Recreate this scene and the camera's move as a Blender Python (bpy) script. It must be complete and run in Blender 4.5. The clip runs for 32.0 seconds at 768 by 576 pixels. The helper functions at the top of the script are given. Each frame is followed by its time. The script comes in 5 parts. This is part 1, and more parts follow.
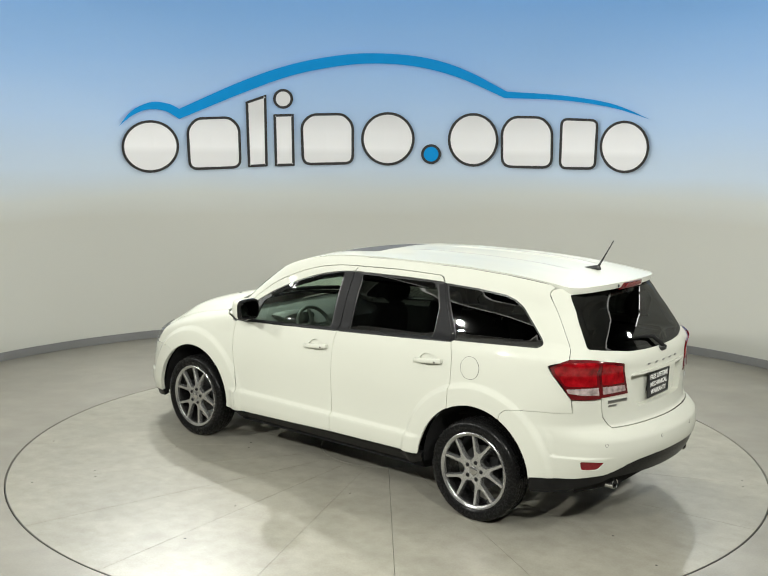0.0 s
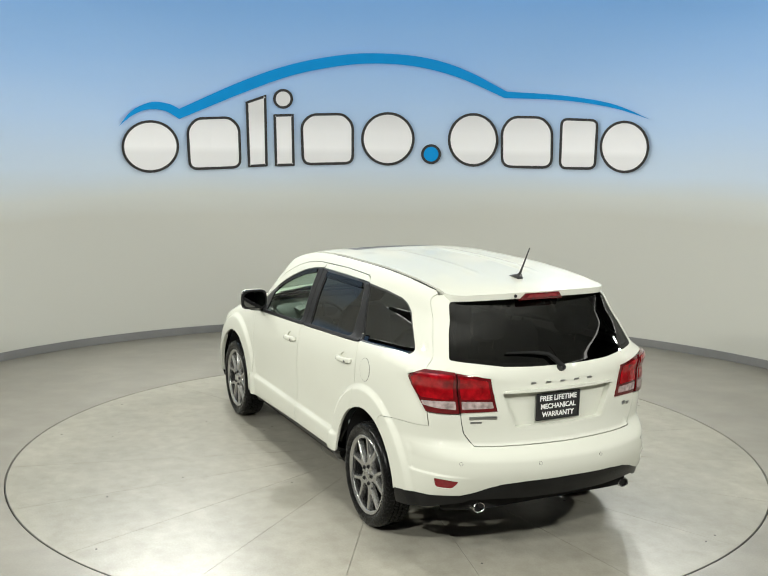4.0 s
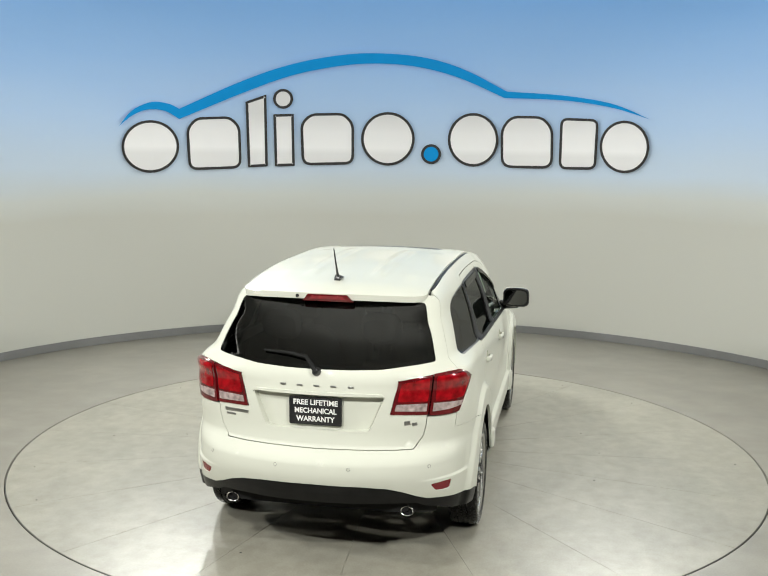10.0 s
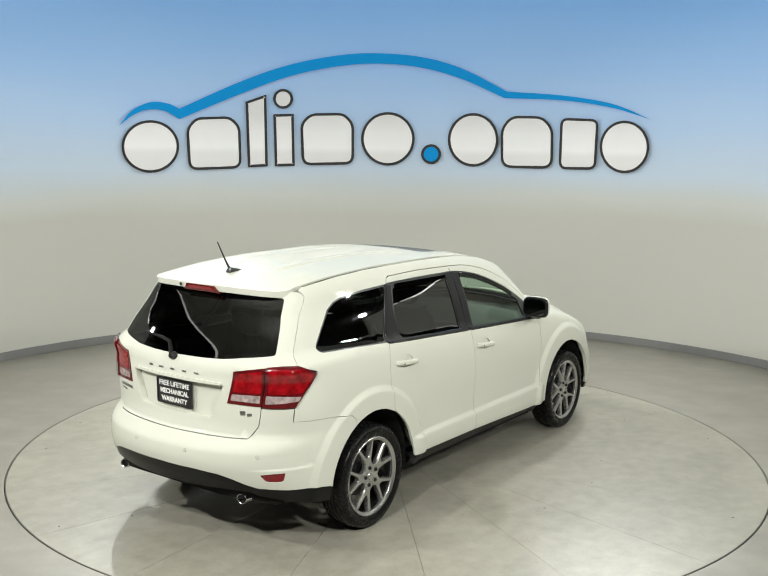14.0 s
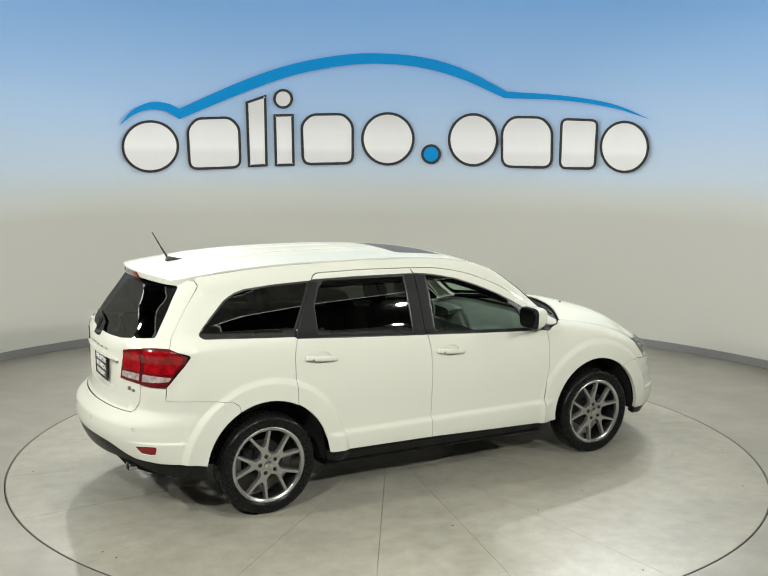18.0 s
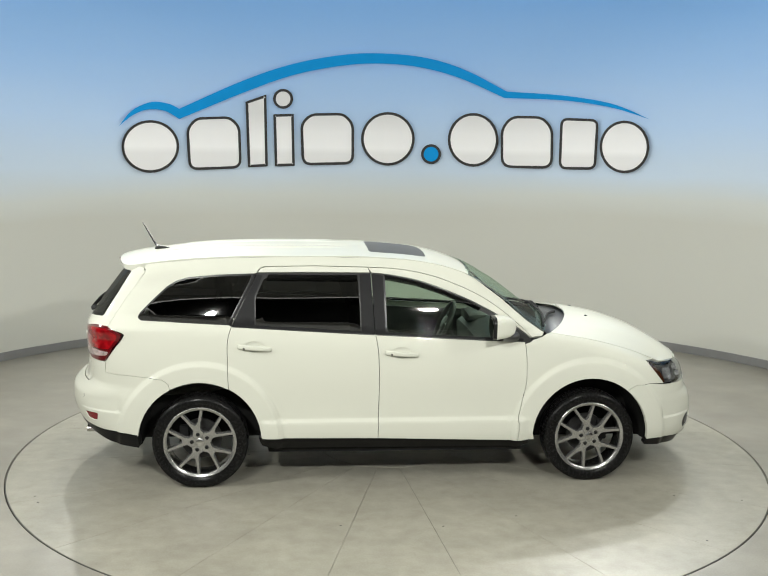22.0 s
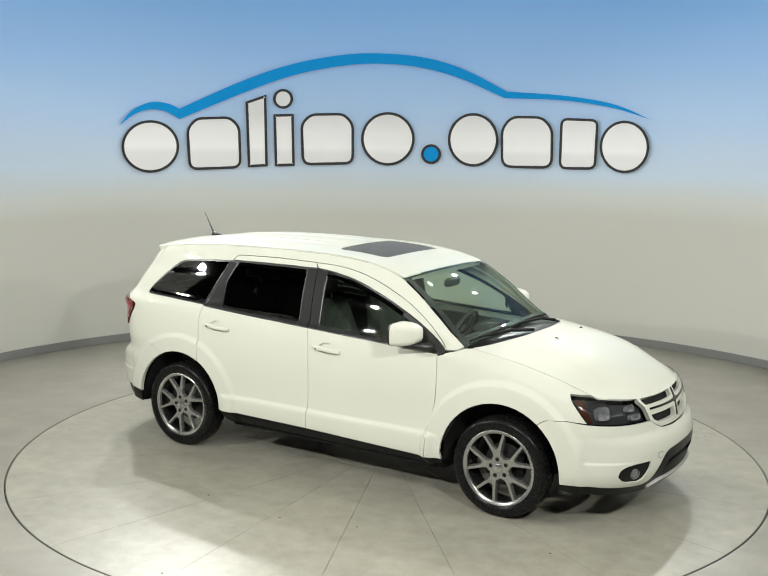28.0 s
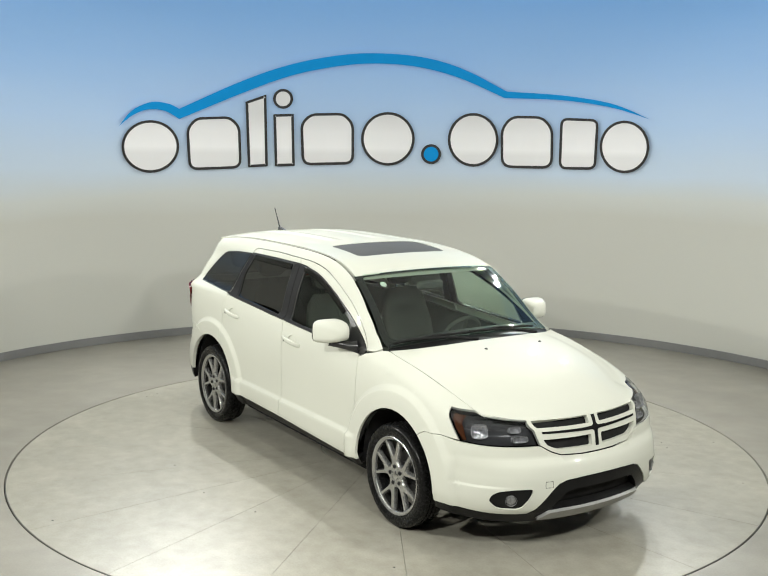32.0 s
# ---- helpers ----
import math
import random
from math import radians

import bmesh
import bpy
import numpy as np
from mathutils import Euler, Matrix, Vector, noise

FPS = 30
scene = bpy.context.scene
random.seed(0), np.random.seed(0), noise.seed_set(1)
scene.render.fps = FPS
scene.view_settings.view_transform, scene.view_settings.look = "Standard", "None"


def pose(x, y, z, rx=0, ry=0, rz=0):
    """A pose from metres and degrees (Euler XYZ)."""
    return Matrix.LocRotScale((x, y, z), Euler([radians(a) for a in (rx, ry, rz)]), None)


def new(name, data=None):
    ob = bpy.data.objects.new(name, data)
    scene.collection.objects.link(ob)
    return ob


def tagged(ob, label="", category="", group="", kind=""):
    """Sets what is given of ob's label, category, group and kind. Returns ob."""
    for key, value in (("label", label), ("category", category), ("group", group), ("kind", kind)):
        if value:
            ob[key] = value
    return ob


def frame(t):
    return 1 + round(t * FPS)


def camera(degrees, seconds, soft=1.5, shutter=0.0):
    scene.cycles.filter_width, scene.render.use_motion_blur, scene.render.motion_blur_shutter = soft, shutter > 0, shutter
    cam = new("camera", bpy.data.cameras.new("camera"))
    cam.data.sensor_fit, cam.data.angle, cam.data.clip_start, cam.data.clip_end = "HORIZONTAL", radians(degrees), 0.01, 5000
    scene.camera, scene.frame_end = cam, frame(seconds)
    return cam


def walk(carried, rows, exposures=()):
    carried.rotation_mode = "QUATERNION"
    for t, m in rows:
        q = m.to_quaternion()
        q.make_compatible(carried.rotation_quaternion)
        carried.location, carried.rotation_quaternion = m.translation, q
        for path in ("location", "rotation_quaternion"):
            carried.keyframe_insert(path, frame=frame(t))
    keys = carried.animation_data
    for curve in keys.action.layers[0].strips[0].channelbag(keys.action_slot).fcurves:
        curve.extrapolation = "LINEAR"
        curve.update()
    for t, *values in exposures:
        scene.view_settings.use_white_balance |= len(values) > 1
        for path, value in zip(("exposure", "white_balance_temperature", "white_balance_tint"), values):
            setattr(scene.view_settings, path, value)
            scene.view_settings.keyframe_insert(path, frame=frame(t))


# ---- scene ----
EYE = (0.0, -7.89, 2.53)
TILT, LEAN, TURN = 8.612, -0.659, 0.316
cam = camera(42.886, 32.0, soft=1.15)
CAMERA_POSE = pose(0, 0, 0, 0, 0, TURN) @ pose(0, 0, 0, 90 - TILT, 0, 0) @ pose(0, 0, 0, 0, 0, -LEAN)
CAMERA_POSE = Matrix.Translation(EYE) @ CAMERA_POSE
walk(cam, [(0.0, CAMERA_POSE), (32.0, CAMERA_POSE)])

# ---- light ----
world = bpy.data.worlds.new("world")
scene.world = world
world.use_nodes = True
world.node_tree.nodes["Background"].inputs[0].default_value = (0.5, 0.5, 0.48, 1)
world.node_tree.nodes["Background"].inputs[1].default_value = 0.02
scene.view_settings.exposure = 0.0

TABLE_R, WALL_R, WALL_H, SIDE_H, ROOM_H = 2.986, 5.27, 5.0, 3.0, 6.4
# angle round the room, ring radius, height, tilt, watts
LAMPS = ((46, 4.9, 4.55, 56, 55), (57, 4.9, 4.55, 56, 58), (120, 4.9, 4.55, 56, 78), (131, 4.9, 4.55, 56, 78),
         (182, 5.8, 3.35, 66, 68), (213, 5.8, 3.4, 66, 95), (252, 5.8, 3.5, 66, 98), (286, 5.8, 3.5, 66, 92), (327, 5.8, 3.4, 66, 60), (358, 5.8, 3.35, 66, 38))
for a, far, high, tip, watt in LAMPS:
    ld = bpy.data.lights.new("studio_glow", "AREA")
    ld.shape, ld.size, ld.energy, ld.color, ld.spread = "DISK", 0.15, watt, (0.99, 1.0, 0.94), 2.1 if 40 < a < 140 else 2.7
    lo = new("studio_glow", ld)
    lo.matrix_world = pose(0, 0, 0, 0, 0, a) @ pose(far, 0, high) @ pose(0, 0, 0, 0, tip, 0)


# ---- materials ----
def mat(name, color, rough=0.5, metal=0.0, coat=0.0, var=0.06, scale=6.0, bump=0.0, bscale=60.0, spec=0.5, rvar=0.0):
    """A plain surface with two scales of colour variation and fine relief."""
    m = bpy.data.materials.new(name)
    m.use_nodes = True
    nt = m.node_tree
    b = nt.nodes["Principled BSDF"]
    b.inputs["Roughness"].default_value = rough
    b.inputs["Metallic"].default_value = metal
    b.inputs["Coat Weight"].default_value = coat
    b.inputs["Coat Roughness"].default_value = 0.03
    b.inputs["Specular IOR Level"].default_value = spec
    tc = nt.nodes.new("ShaderNodeTexCoord")
    n1 = nt.nodes.new("ShaderNodeTexNoise")
    n1.inputs["Scale"].default_value = scale
    n1.inputs["Detail"].default_value = 6
    nt.links.new(tc.outputs["Object"], n1.inputs["Vector"])
    ramp = nt.nodes.new("ShaderNodeValToRGB")
    lo = [max(0.0, c * (1 - var)) for c in color]
    hi = [min(1.0, c * (1 + var)) for c in color]
    ramp.color_ramp.elements[0].color = (*lo, 1)
    ramp.color_ramp.elements[1].color = (*hi, 1)
    ramp.color_ramp.elements[0].position = 0.3
    ramp.color_ramp.elements[1].position = 0.7
    nt.links.new(n1.outputs["Fac"], ramp.inputs["Fac"])
    nt.links.new(ramp.outputs["Color"], b.inputs["Base Color"])
    if rvar:
        mr = nt.nodes.new("ShaderNodeMapRange")
        mr.inputs["To Min"].default_value = max(0.02, rough - rvar)
        mr.inputs["To Max"].default_value = rough + rvar
        n3 = nt.nodes.new("ShaderNodeTexNoise")
        n3.inputs["Scale"].default_value = scale * 2.3
        n3.inputs["Detail"].default_value = 8
        nt.links.new(tc.outputs["Object"], n3.inputs["Vector"])
        nt.links.new(n3.outputs["Fac"], mr.inputs["Value"])
        nt.links.new(mr.outputs["Result"], b.inputs["Roughness"])
    if bump:
        n2 = nt.nodes.new("ShaderNodeTexNoise")
        n2.inputs["Scale"].default_value = bscale
        n2.inputs["Detail"].default_value = 5
        bp = nt.nodes.new("ShaderNodeBump")
        bp.inputs["Strength"].default_value = bump
        bp.inputs["Distance"].default_value = 0.004
        nt.links.new(tc.outputs["Object"], n2.inputs["Vector"])
        nt.links.new(n2.outputs["Fac"], bp.inputs["Height"])
        nt.links.new(bp.outputs["Normal"], b.inputs["Normal"])
    return m


def glass(name, tint, gloss=0.02, base=0.05, edge=0.6):
    """Thin tinted pane: it lets tinted light through and mirrors by Fresnel."""
    m = bpy.data.materials.new(name)
    m.use_nodes = True
    nt = m.node_tree
    out = nt.nodes["Material Output"]
    nt.nodes.remove(nt.nodes["Principled BSDF"])
    tr = nt.nodes.new("ShaderNodeBsdfTransparent")
    tr.inputs["Color"].default_value = (*tint, 1)
    gl = nt.nodes.new("ShaderNodeBsdfGlossy")
    gl.inputs["Roughness"].default_value = gloss
    lw = nt.nodes.new("ShaderNodeLayerWeight")
    po = nt.nodes.new("ShaderNodeMath")
    po.operation, po.inputs[1].default_value = "POWER", 5.0
    nt.links.new(lw.outputs["Facing"], po.inputs[0])
    fr = nt.nodes.new("ShaderNodeMapRange")
    fr.inputs["To Min"].default_value, fr.inputs["To Max"].default_value = base, edge
    nt.links.new(po.outputs[0], fr.inputs["Value"])
    mx = nt.nodes.new("ShaderNodeMixShader")
    nt.links.new(fr.outputs[0], mx.inputs[0])
    nt.links.new(tr.outputs[0], mx.inputs[1])
    nt.links.new(gl.outputs[0], mx.inputs[2])
    nt.links.new(mx.outputs[0], out.inputs["Surface"])
    return m


PAINT = mat("white_paint", (0.600, 0.605, 0.533), rough=0.5, coat=0.7, var=0.008, scale=2.0, spec=0.05)
PAINT.node_tree.nodes["Principled BSDF"].inputs["Coat IOR"].default_value = 1.38
TRIM = mat("black_trim", (0.018, 0.018, 0.018), rough=0.32, var=0.15, scale=14, bump=0.1, bscale=200)
GLOSS_BLACK = mat("gloss_black", (0.012, 0.012, 0.012), rough=0.22, var=0.1, spec=0.3)
PLASTIC = mat("grained_plastic", (0.009, 0.009, 0.009), rough=0.33, var=0.2, scale=12, bump=0.1, bscale=320, spec=0.16)
PILLAR = mat("pillar_film", (0.012, 0.012, 0.013), rough=0.5, var=0.08, scale=10, spec=0.14)
DARK = mat("underbody_black", (0.015, 0.015, 0.015), rough=0.8, var=0.3, scale=9, bump=0.4, bscale=40, spec=0.12)
RUBBER = mat("tyre_rubber", (0.008, 0.008, 0.008), rough=0.27, var=0.2, scale=25, bump=0.03, bscale=150, rvar=0.05, spec=0.13)
ALLOY = mat("grey_alloy", (0.40, 0.398, 0.388), rough=0.25, metal=0.8, var=0.03, scale=3, rvar=0.03)
STEEL = mat("brushed_steel", (0.5, 0.5, 0.49), rough=0.25, metal=1.0, var=0.05, scale=30)
IRON = mat("worn_iron", (0.06, 0.06, 0.06), rough=0.5, metal=0.8, var=0.2, scale=30)
SILVER = mat("silver_skid", (0.36, 0.36, 0.35), rough=0.42, metal=0.5, var=0.05, scale=20)
RED = mat("red_lens", (0.24, 0.003, 0.006), rough=0.10, coat=0.8, var=0.45, scale=22, bump=0.7, bscale=45, spec=0.2)
REFLEX = mat("reflex_red", (0.17, 0.008, 0.012), rough=0.25, var=0.2, scale=60, bump=0.4, bscale=200)
DEEP_RED = mat("dark_red_lens", (0.10, 0.004, 0.006), rough=0.12, coat=1.0, var=0.2, scale=20)
CLEAR_LENS = mat("clear_lens", (0.36, 0.29, 0.28), rough=0.14, coat=1.0, var=0.45, scale=30, bump=0.5, bscale=120)
CORE_RED = mat("core_red_lens", (0.20, 0.006, 0.012), rough=0.15, coat=0.8, var=0.25, scale=40)
AMBER = mat("amber_lens", (0.085, 0.030, 0.013), rough=0.15, coat=0.6, var=0.25, scale=60)
SEAT = mat("seat_fabric", (0.06, 0.06, 0.055), rough=0.85, var=0.2, scale=20)
CABIN = mat("cabin_plastic", (0.07, 0.07, 0.065), rough=0.6, var=0.15, scale=10)
HEADLINER = mat("headliner", (0.32, 0.32, 0.30), rough=0.95, var=0.06, scale=20)
MIRROR = mat("mirror_glass", (0.12, 0.12, 0.12), rough=0.04, metal=1.0, var=0.02)
BARREL = mat("dark_barrel", (0.12, 0.12, 0.117), rough=0.25, metal=0.9, var=0.1, scale=20)
BADGE = mat("badge_chrome", (0.42, 0.42, 0.41), rough=0.35, metal=1.0, var=0.05)
PLATE_BLACK = mat("plate_black", (0.014, 0.014, 0.015), rough=0.3, var=0.1)
PLATE_WHITE = mat("plate_white", (0.78, 0.78, 0.76), rough=0.5, var=0.03)
FRONT_GLASS = glass("green_glass", (0.72, 0.82, 0.74), base=0.05, edge=0.3)
WIND_GLASS = glass("windscreen_glass", (0.74, 0.85, 0.77), base=0.08, edge=0.22)
DARK_GLASS = glass("privacy_glass", (0.075, 0.08, 0.076), base=0.11, edge=0.3)
SUNROOF = mat("sunroof_glass", (0.07, 0.07, 0.068), rough=0.5, var=0.08, scale=4, spec=0.2)
LAMP_SILVER = mat("lamp_silver", (0.52, 0.52, 0.53), rough=0.14, metal=0.6, var=0.25, scale=48, bump=1.0, bscale=42)
vor = LAMP_SILVER.node_tree.nodes.new("ShaderNodeTexVoronoi")
vor.inputs["Scale"].default_value = 46.0
LAMP_SILVER.node_tree.links.new(next(n for n in LAMP_SILVER.node_tree.nodes if n.type == "TEX_COORD").outputs["Object"], vor.inputs["Vector"])
LAMP_SILVER.node_tree.links.new(vor.outputs["Distance"], next(n for n in LAMP_SILVER.node_tree.nodes if n.type == "BUMP").inputs["Height"])
FOG_LENS = mat("fog_lens", (0.22, 0.22, 0.22), rough=0.12, metal=0.3, coat=1.0, var=0.3, scale=60)
LAMP_INNER = mat("lamp_inner_grey", (0.045, 0.045, 0.047), rough=0.3, var=0.1, scale=20)
LAMP_GLASS = glass("lamp_glass", (0.75, 0.76, 0.78))
SMOKE = glass("smoke_visor", (0.10, 0.10, 0.10))


# ---- mesh helpers ----
def finish(me, name, parent, material, label=""):
    ob = new(name, me)
    me.materials.append(material)
    if parent is not None:
        ob.parent = parent
    if label:
        ob["label"] = label
    return ob


def part(name, bm, material, parent=None, label="", smooth=True, m=None):
    if m is not None:
        bm.transform(m)
    bmesh.ops.recalc_face_normals(bm, faces=bm.faces)
    me = bpy.data.meshes.new(name)
    if smooth:
        for f in bm.faces:
            f.smooth = True
        for e in bm.edges:
            if len(e.link_faces) == 2 and e.calc_face_angle(0) > radians(38):
                e.smooth = False
    bm.to_mesh(me)
    bm.free()
    return finish(me, name, parent, material, label)


def box(sx, sy, sz, bevel=0.0, seg=2):
    bm = bmesh.new()
    bmesh.ops.create_cube(bm, size=1.0)
    bmesh.ops.scale(bm, vec=(sx, sy, sz), verts=bm.verts)
    if bevel:
        bmesh.ops.bevel(bm, geom=list(bm.edges), offset=bevel, segments=seg, profile=0.5, affect="EDGES")
    return bm


def lathe(profile, n=48, axis="y", arc=360.0, start=0.0):
    """Turn (radius, along) pairs about an axis."""
    bm = bmesh.new()
    full = arc >= 359.9
    cols = n if full else n + 1
    rings = []
    for k in range(cols):
        a = radians(start + arc * k / n)
        c, s = math.cos(a), math.sin(a)
        row = []
        for r, t in profile:
            p = (r * c, t, r * s) if axis == "y" else (r * c, r * s, t)
            row.append(bm.verts.new(p))
        rings.append(row)
    for k in range(n):
        A, B = rings[k], rings[(k + 1) % cols]
        for i in range(len(profile) - 1):
            bm.faces.new((A[i], A[i + 1], B[i + 1], B[i]))
    bmesh.ops.remove_doubles(bm, verts=bm.verts, dist=1e-5)
    return bm


def tube(points, radii, n=10):
    """A round rod through points, with a radius for each."""
    bm = bmesh.new()
    pts = [Vector(p) for p in points]
    rows = []
    for i, p in enumerate(pts):
        d = (pts[min(i + 1, len(pts) - 1)] - pts[max(i - 1, 0)]).normalized()
        side = d.cross(Vector((0, 0, 1)))
        if side.length < 0.01:
            side = Vector((1, 0, 0))
        side.normalize()
        up = side.cross(d)
        rows.append([bm.verts.new(p + radii[i] * (math.cos(2 * math.pi * k / n) * side + math.sin(2 * math.pi * k / n) * up)) for k in range(n)])
    for a, b in zip(rows, rows[1:]):
        for k in range(n):
            bm.faces.new((a[k], a[(k + 1) % n], b[(k + 1) % n], b[k]))
    bm.faces.new(rows[0][::-1])
    bm.faces.new(rows[-1])
    return bm


def blob(sections, n=20, power=2.5):
    """A closed rounded body from cross-sections (x, cy, cz, half_y, half_z)."""
    bm = bmesh.new()
    rows = []
    for x, cy, cz, hy, hz in sections:
        row = []
        for k in range(n):
            a = 2 * math.pi * k / n
            c, s = math.cos(a), math.sin(a)
            row.append(bm.verts.new((x, cy + hy * math.copysign(abs(c) ** (2 / power), c), cz + hz * math.copysign(abs(s) ** (2 / power), s))))
        rows.append(row)
    for a, b in zip(rows, rows[1:]):
        for k in range(n):
            bm.faces.new((a[k], a[(k + 1) % n], b[(k + 1) % n], b[k]))
    bm.faces.new(rows[0][::-1])
    bm.faces.new(rows[-1])
    return bm


def join(bms):
    out = bmesh.new()
    for b in bms:
        me = bpy.data.meshes.new("piece")
        b.to_mesh(me)
        b.free()
        out.from_mesh(me)
        bpy.data.meshes.remove(me)
    return out


def moved(bm, *p):
    bm.transform(pose(*p))
    return bm


# ---- panels: outlines laid on a curved skin ----
def inside(p, poly):
    x, y = p
    hit = False
    j = len(poly) - 1
    for i in range(len(poly)):
        xi, yi = poly[i]
        xj, yj = poly[j]
        if (yi > y) != (yj > y) and x < (xj - xi) * (y - yi) / (yj - yi) + xi:
            hit = not hit
        j = i
    return hit


def rounded(poly, r, n=5):
    """Round the corners of a closed outline."""
    out = []
    k = len(poly)
    for i in range(k):
        p, a, b = Vector(poly[i]), Vector(poly[i - 1]), Vector(poly[(i + 1) % k])
        u, v = a - p, b - p
        if u.length < 1e-6 or v.length < 1e-6:
            continue
        if u.angle(v) > radians(165) or r <= 0:
            out.append(tuple(p))
            continue
        d = min(r, 0.45 * u.length, 0.45 * v.length)
        s, e = p + u.normalized() * d, p + v.normalized() * d
        for j in range(n + 1):
            t = j / n
            out.append(tuple((1 - t) ** 2 * s + 2 * t * (1 - t) * p + t * t * e))
    return out


def dense(poly, step):
    out = []
    for i, a in enumerate(poly):
        b = poly[(i + 1) % len(poly)]
        n = max(1, int(math.ceil(math.hypot(b[0] - a[0], b[1] - a[1]) / step)))
        out += [(a[0] + (b[0] - a[0]) * k / n, a[1] + (b[1] - a[1]) * k / n) for k in range(n)]
    return out


def soft(points, n=6):
    """A smooth open curve through points."""
    P = [Vector(p) for p in points]
    out = []
    for i in range(len(P) - 1):
        p0, p1, p2, p3 = P[max(i - 1, 0)], P[i], P[i + 1], P[min(i + 2, len(P) - 1)]
        for k in range(n):
            t = k / n
            out.append(tuple(0.5 * (2 * p1 + (p2 - p0) * t + (2 * p0 - 5 * p1 + 4 * p2 - p3) * t * t + (3 * p1 - p0 - 3 * p2 + p3) * t ** 3)))
    out.append(tuple(P[-1]))
    return out


def skin_normal(skin, a, b):
    e = 0.003
    d1 = skin(a + e, b) - skin(a - e, b)
    d2 = skin(a, b + e) - skin(a, b - e)
    n = d1.cross(d2)
    if n.length < 1e-12:
        n = Vector((0, 0, 1))
    n.normalize()
    p = skin(a, b)
    c = Vector((max(-1.4, min(1.4, p.x)) * 0.75, 0, min(p.z * 0.6 + 0.1, 0.85)))
    return n if n.dot(p - c) > 0 else -n


def panel(name, outline, skin, material, parent, label="", step=0.05, holes=(), inset=0.0, rim=0.018, flip=False):
    """One sheet-metal, trim or glass piece: an outline on the skin, with turned-in edges."""
    from mathutils.geometry import delaunay_2d_cdt
    loops = [dense(outline, step * 0.5)] + [dense(h, step * 0.5) for h in holes]
    verts, edges = [], []
    for lp in loops:
        s = len(verts)
        verts += [Vector(p) for p in lp]
        edges += [(s + i, s + (i + 1) % len(lp)) for i in range(len(lp))]
    xs, ys = [p[0] for p in loops[0]], [p[1] for p in loops[0]]
    nb = len(verts)
    border = np.array([tuple(v) for v in verts])
    y, row = min(ys) + step * 0.5, 0
    while y < max(ys):
        x = min(xs) + step * (0.5 if row % 2 else 0.25)
        while x < max(xs):
            if inside((x, y), loops[0]) and not any(inside((x, y), h) for h in loops[1:]):
                banded = (skin is side and 0.45 < y < 0.546 and abs(x) < 1.0) or (skin is nose and 0.45 < y < 0.495 and 0.40 < abs(x) < 1.06) or (skin is tail and step < 0.03 and 0.545 < y < 0.592 and TAIL_OUT - 0.43 < abs(x) < TAIL_OUT + 0.02)
                if not banded and np.min(np.hypot(border[:, 0] - x, border[:, 1] - y)) > step * 0.45:
                    verts.append(Vector((x, y)))
            x += step
        y += step * 0.87
        row += 1
    if skin is side and step > 0.02:
        for x, y in FEATURES:
            if min(xs) < x < max(xs) and min(ys) < y < max(ys) and inside((x, y), loops[0]) and not any(inside((x, y), h) for h in loops[1:]):
                if np.min(np.hypot(border[:, 0] - x, border[:, 1] - y)) > 0.006:
                    verts.append(Vector((x, y)))
    if skin in (nose, tail) and step < 0.03:
        for x, y in NOSE_FEATURES if skin is nose else TAIL_FEATURES:
            if min(xs) < x < max(xs) and min(ys) < y < max(ys) and inside((x, y), loops[0]) and not any(inside((x, y), h) for h in loops[1:]):
                if np.min(np.hypot(border[:, 0] - x, border[:, 1] - y)) > 0.006:
                    verts.append(Vector((x, y)))
    vo, eo, fo, *_ = delaunay_2d_cdt(verts, edges, [], 0, 1e-6)
    flat = [tuple(v) for v in vo]
    faces = []
    for f in fo:
        c = (sum(flat[i][0] for i in f) / len(f), sum(flat[i][1] for i in f) / len(f))
        (ax, ay), (bx, by), (cx, cy) = flat[f[0]], flat[f[1]], flat[f[2]]
        if abs((bx - ax) * (cy - ay) - (cx - ax) * (by - ay)) < 2e-7:
            continue
        if inside(c, loops[0]) and not any(inside(c, h) for h in loops[1:]):
            faces.append(list(f))
    used = sorted({i for f in faces for i in f})
    back = {o: k for k, o in enumerate(used)}
    co, no = [], []
    sgn = -1.0 if flip else 1.0
    for i in used:
        p = skin(*flat[i])
        n = skin_normal(skin, *flat[i])
        p = p - n * inset
        co.append(Vector((p.x, p.y * sgn, p.z)))
        no.append(Vector((n.x, n.y * sgn, n.z)))
    tris = []
    for f in faces:
        g = [back[i] for i in f]
        nn = (co[g[1]] - co[g[0]]).cross(co[g[2]] - co[g[0]])
        tris.append(g if nn.dot(no[g[0]]) > 0 else g[::-1])
    count = {}
    for g in tris:
        for a, b in zip(g, g[1:] + g[:1]):
            count[(a, b)] = 1
    rims = [(a, b) for (a, b) in count if (b, a) not in count]
    smooth = [True] * len(tris)
    if rim:
        top, low = {}, {}
        for e in rims:
            for i in e:
                if i not in top:
                    top[i] = len(co)
                    co.append(co[i].copy())
                    no.append(Vector((0, 0, 0)))
                    low[i] = len(co)
                    co.append(co[i] - no[i] * rim)
                    no.append(Vector((0, 0, 0)))
        for a, b in rims:
            tris.append([top[b], top[a], low[a], low[b]])
            smooth.append(True)
    me = bpy.data.meshes.new(name)
    me.from_pydata([tuple(v) for v in co], [], tris)
    me.polygons.foreach_set("use_smooth", smooth)
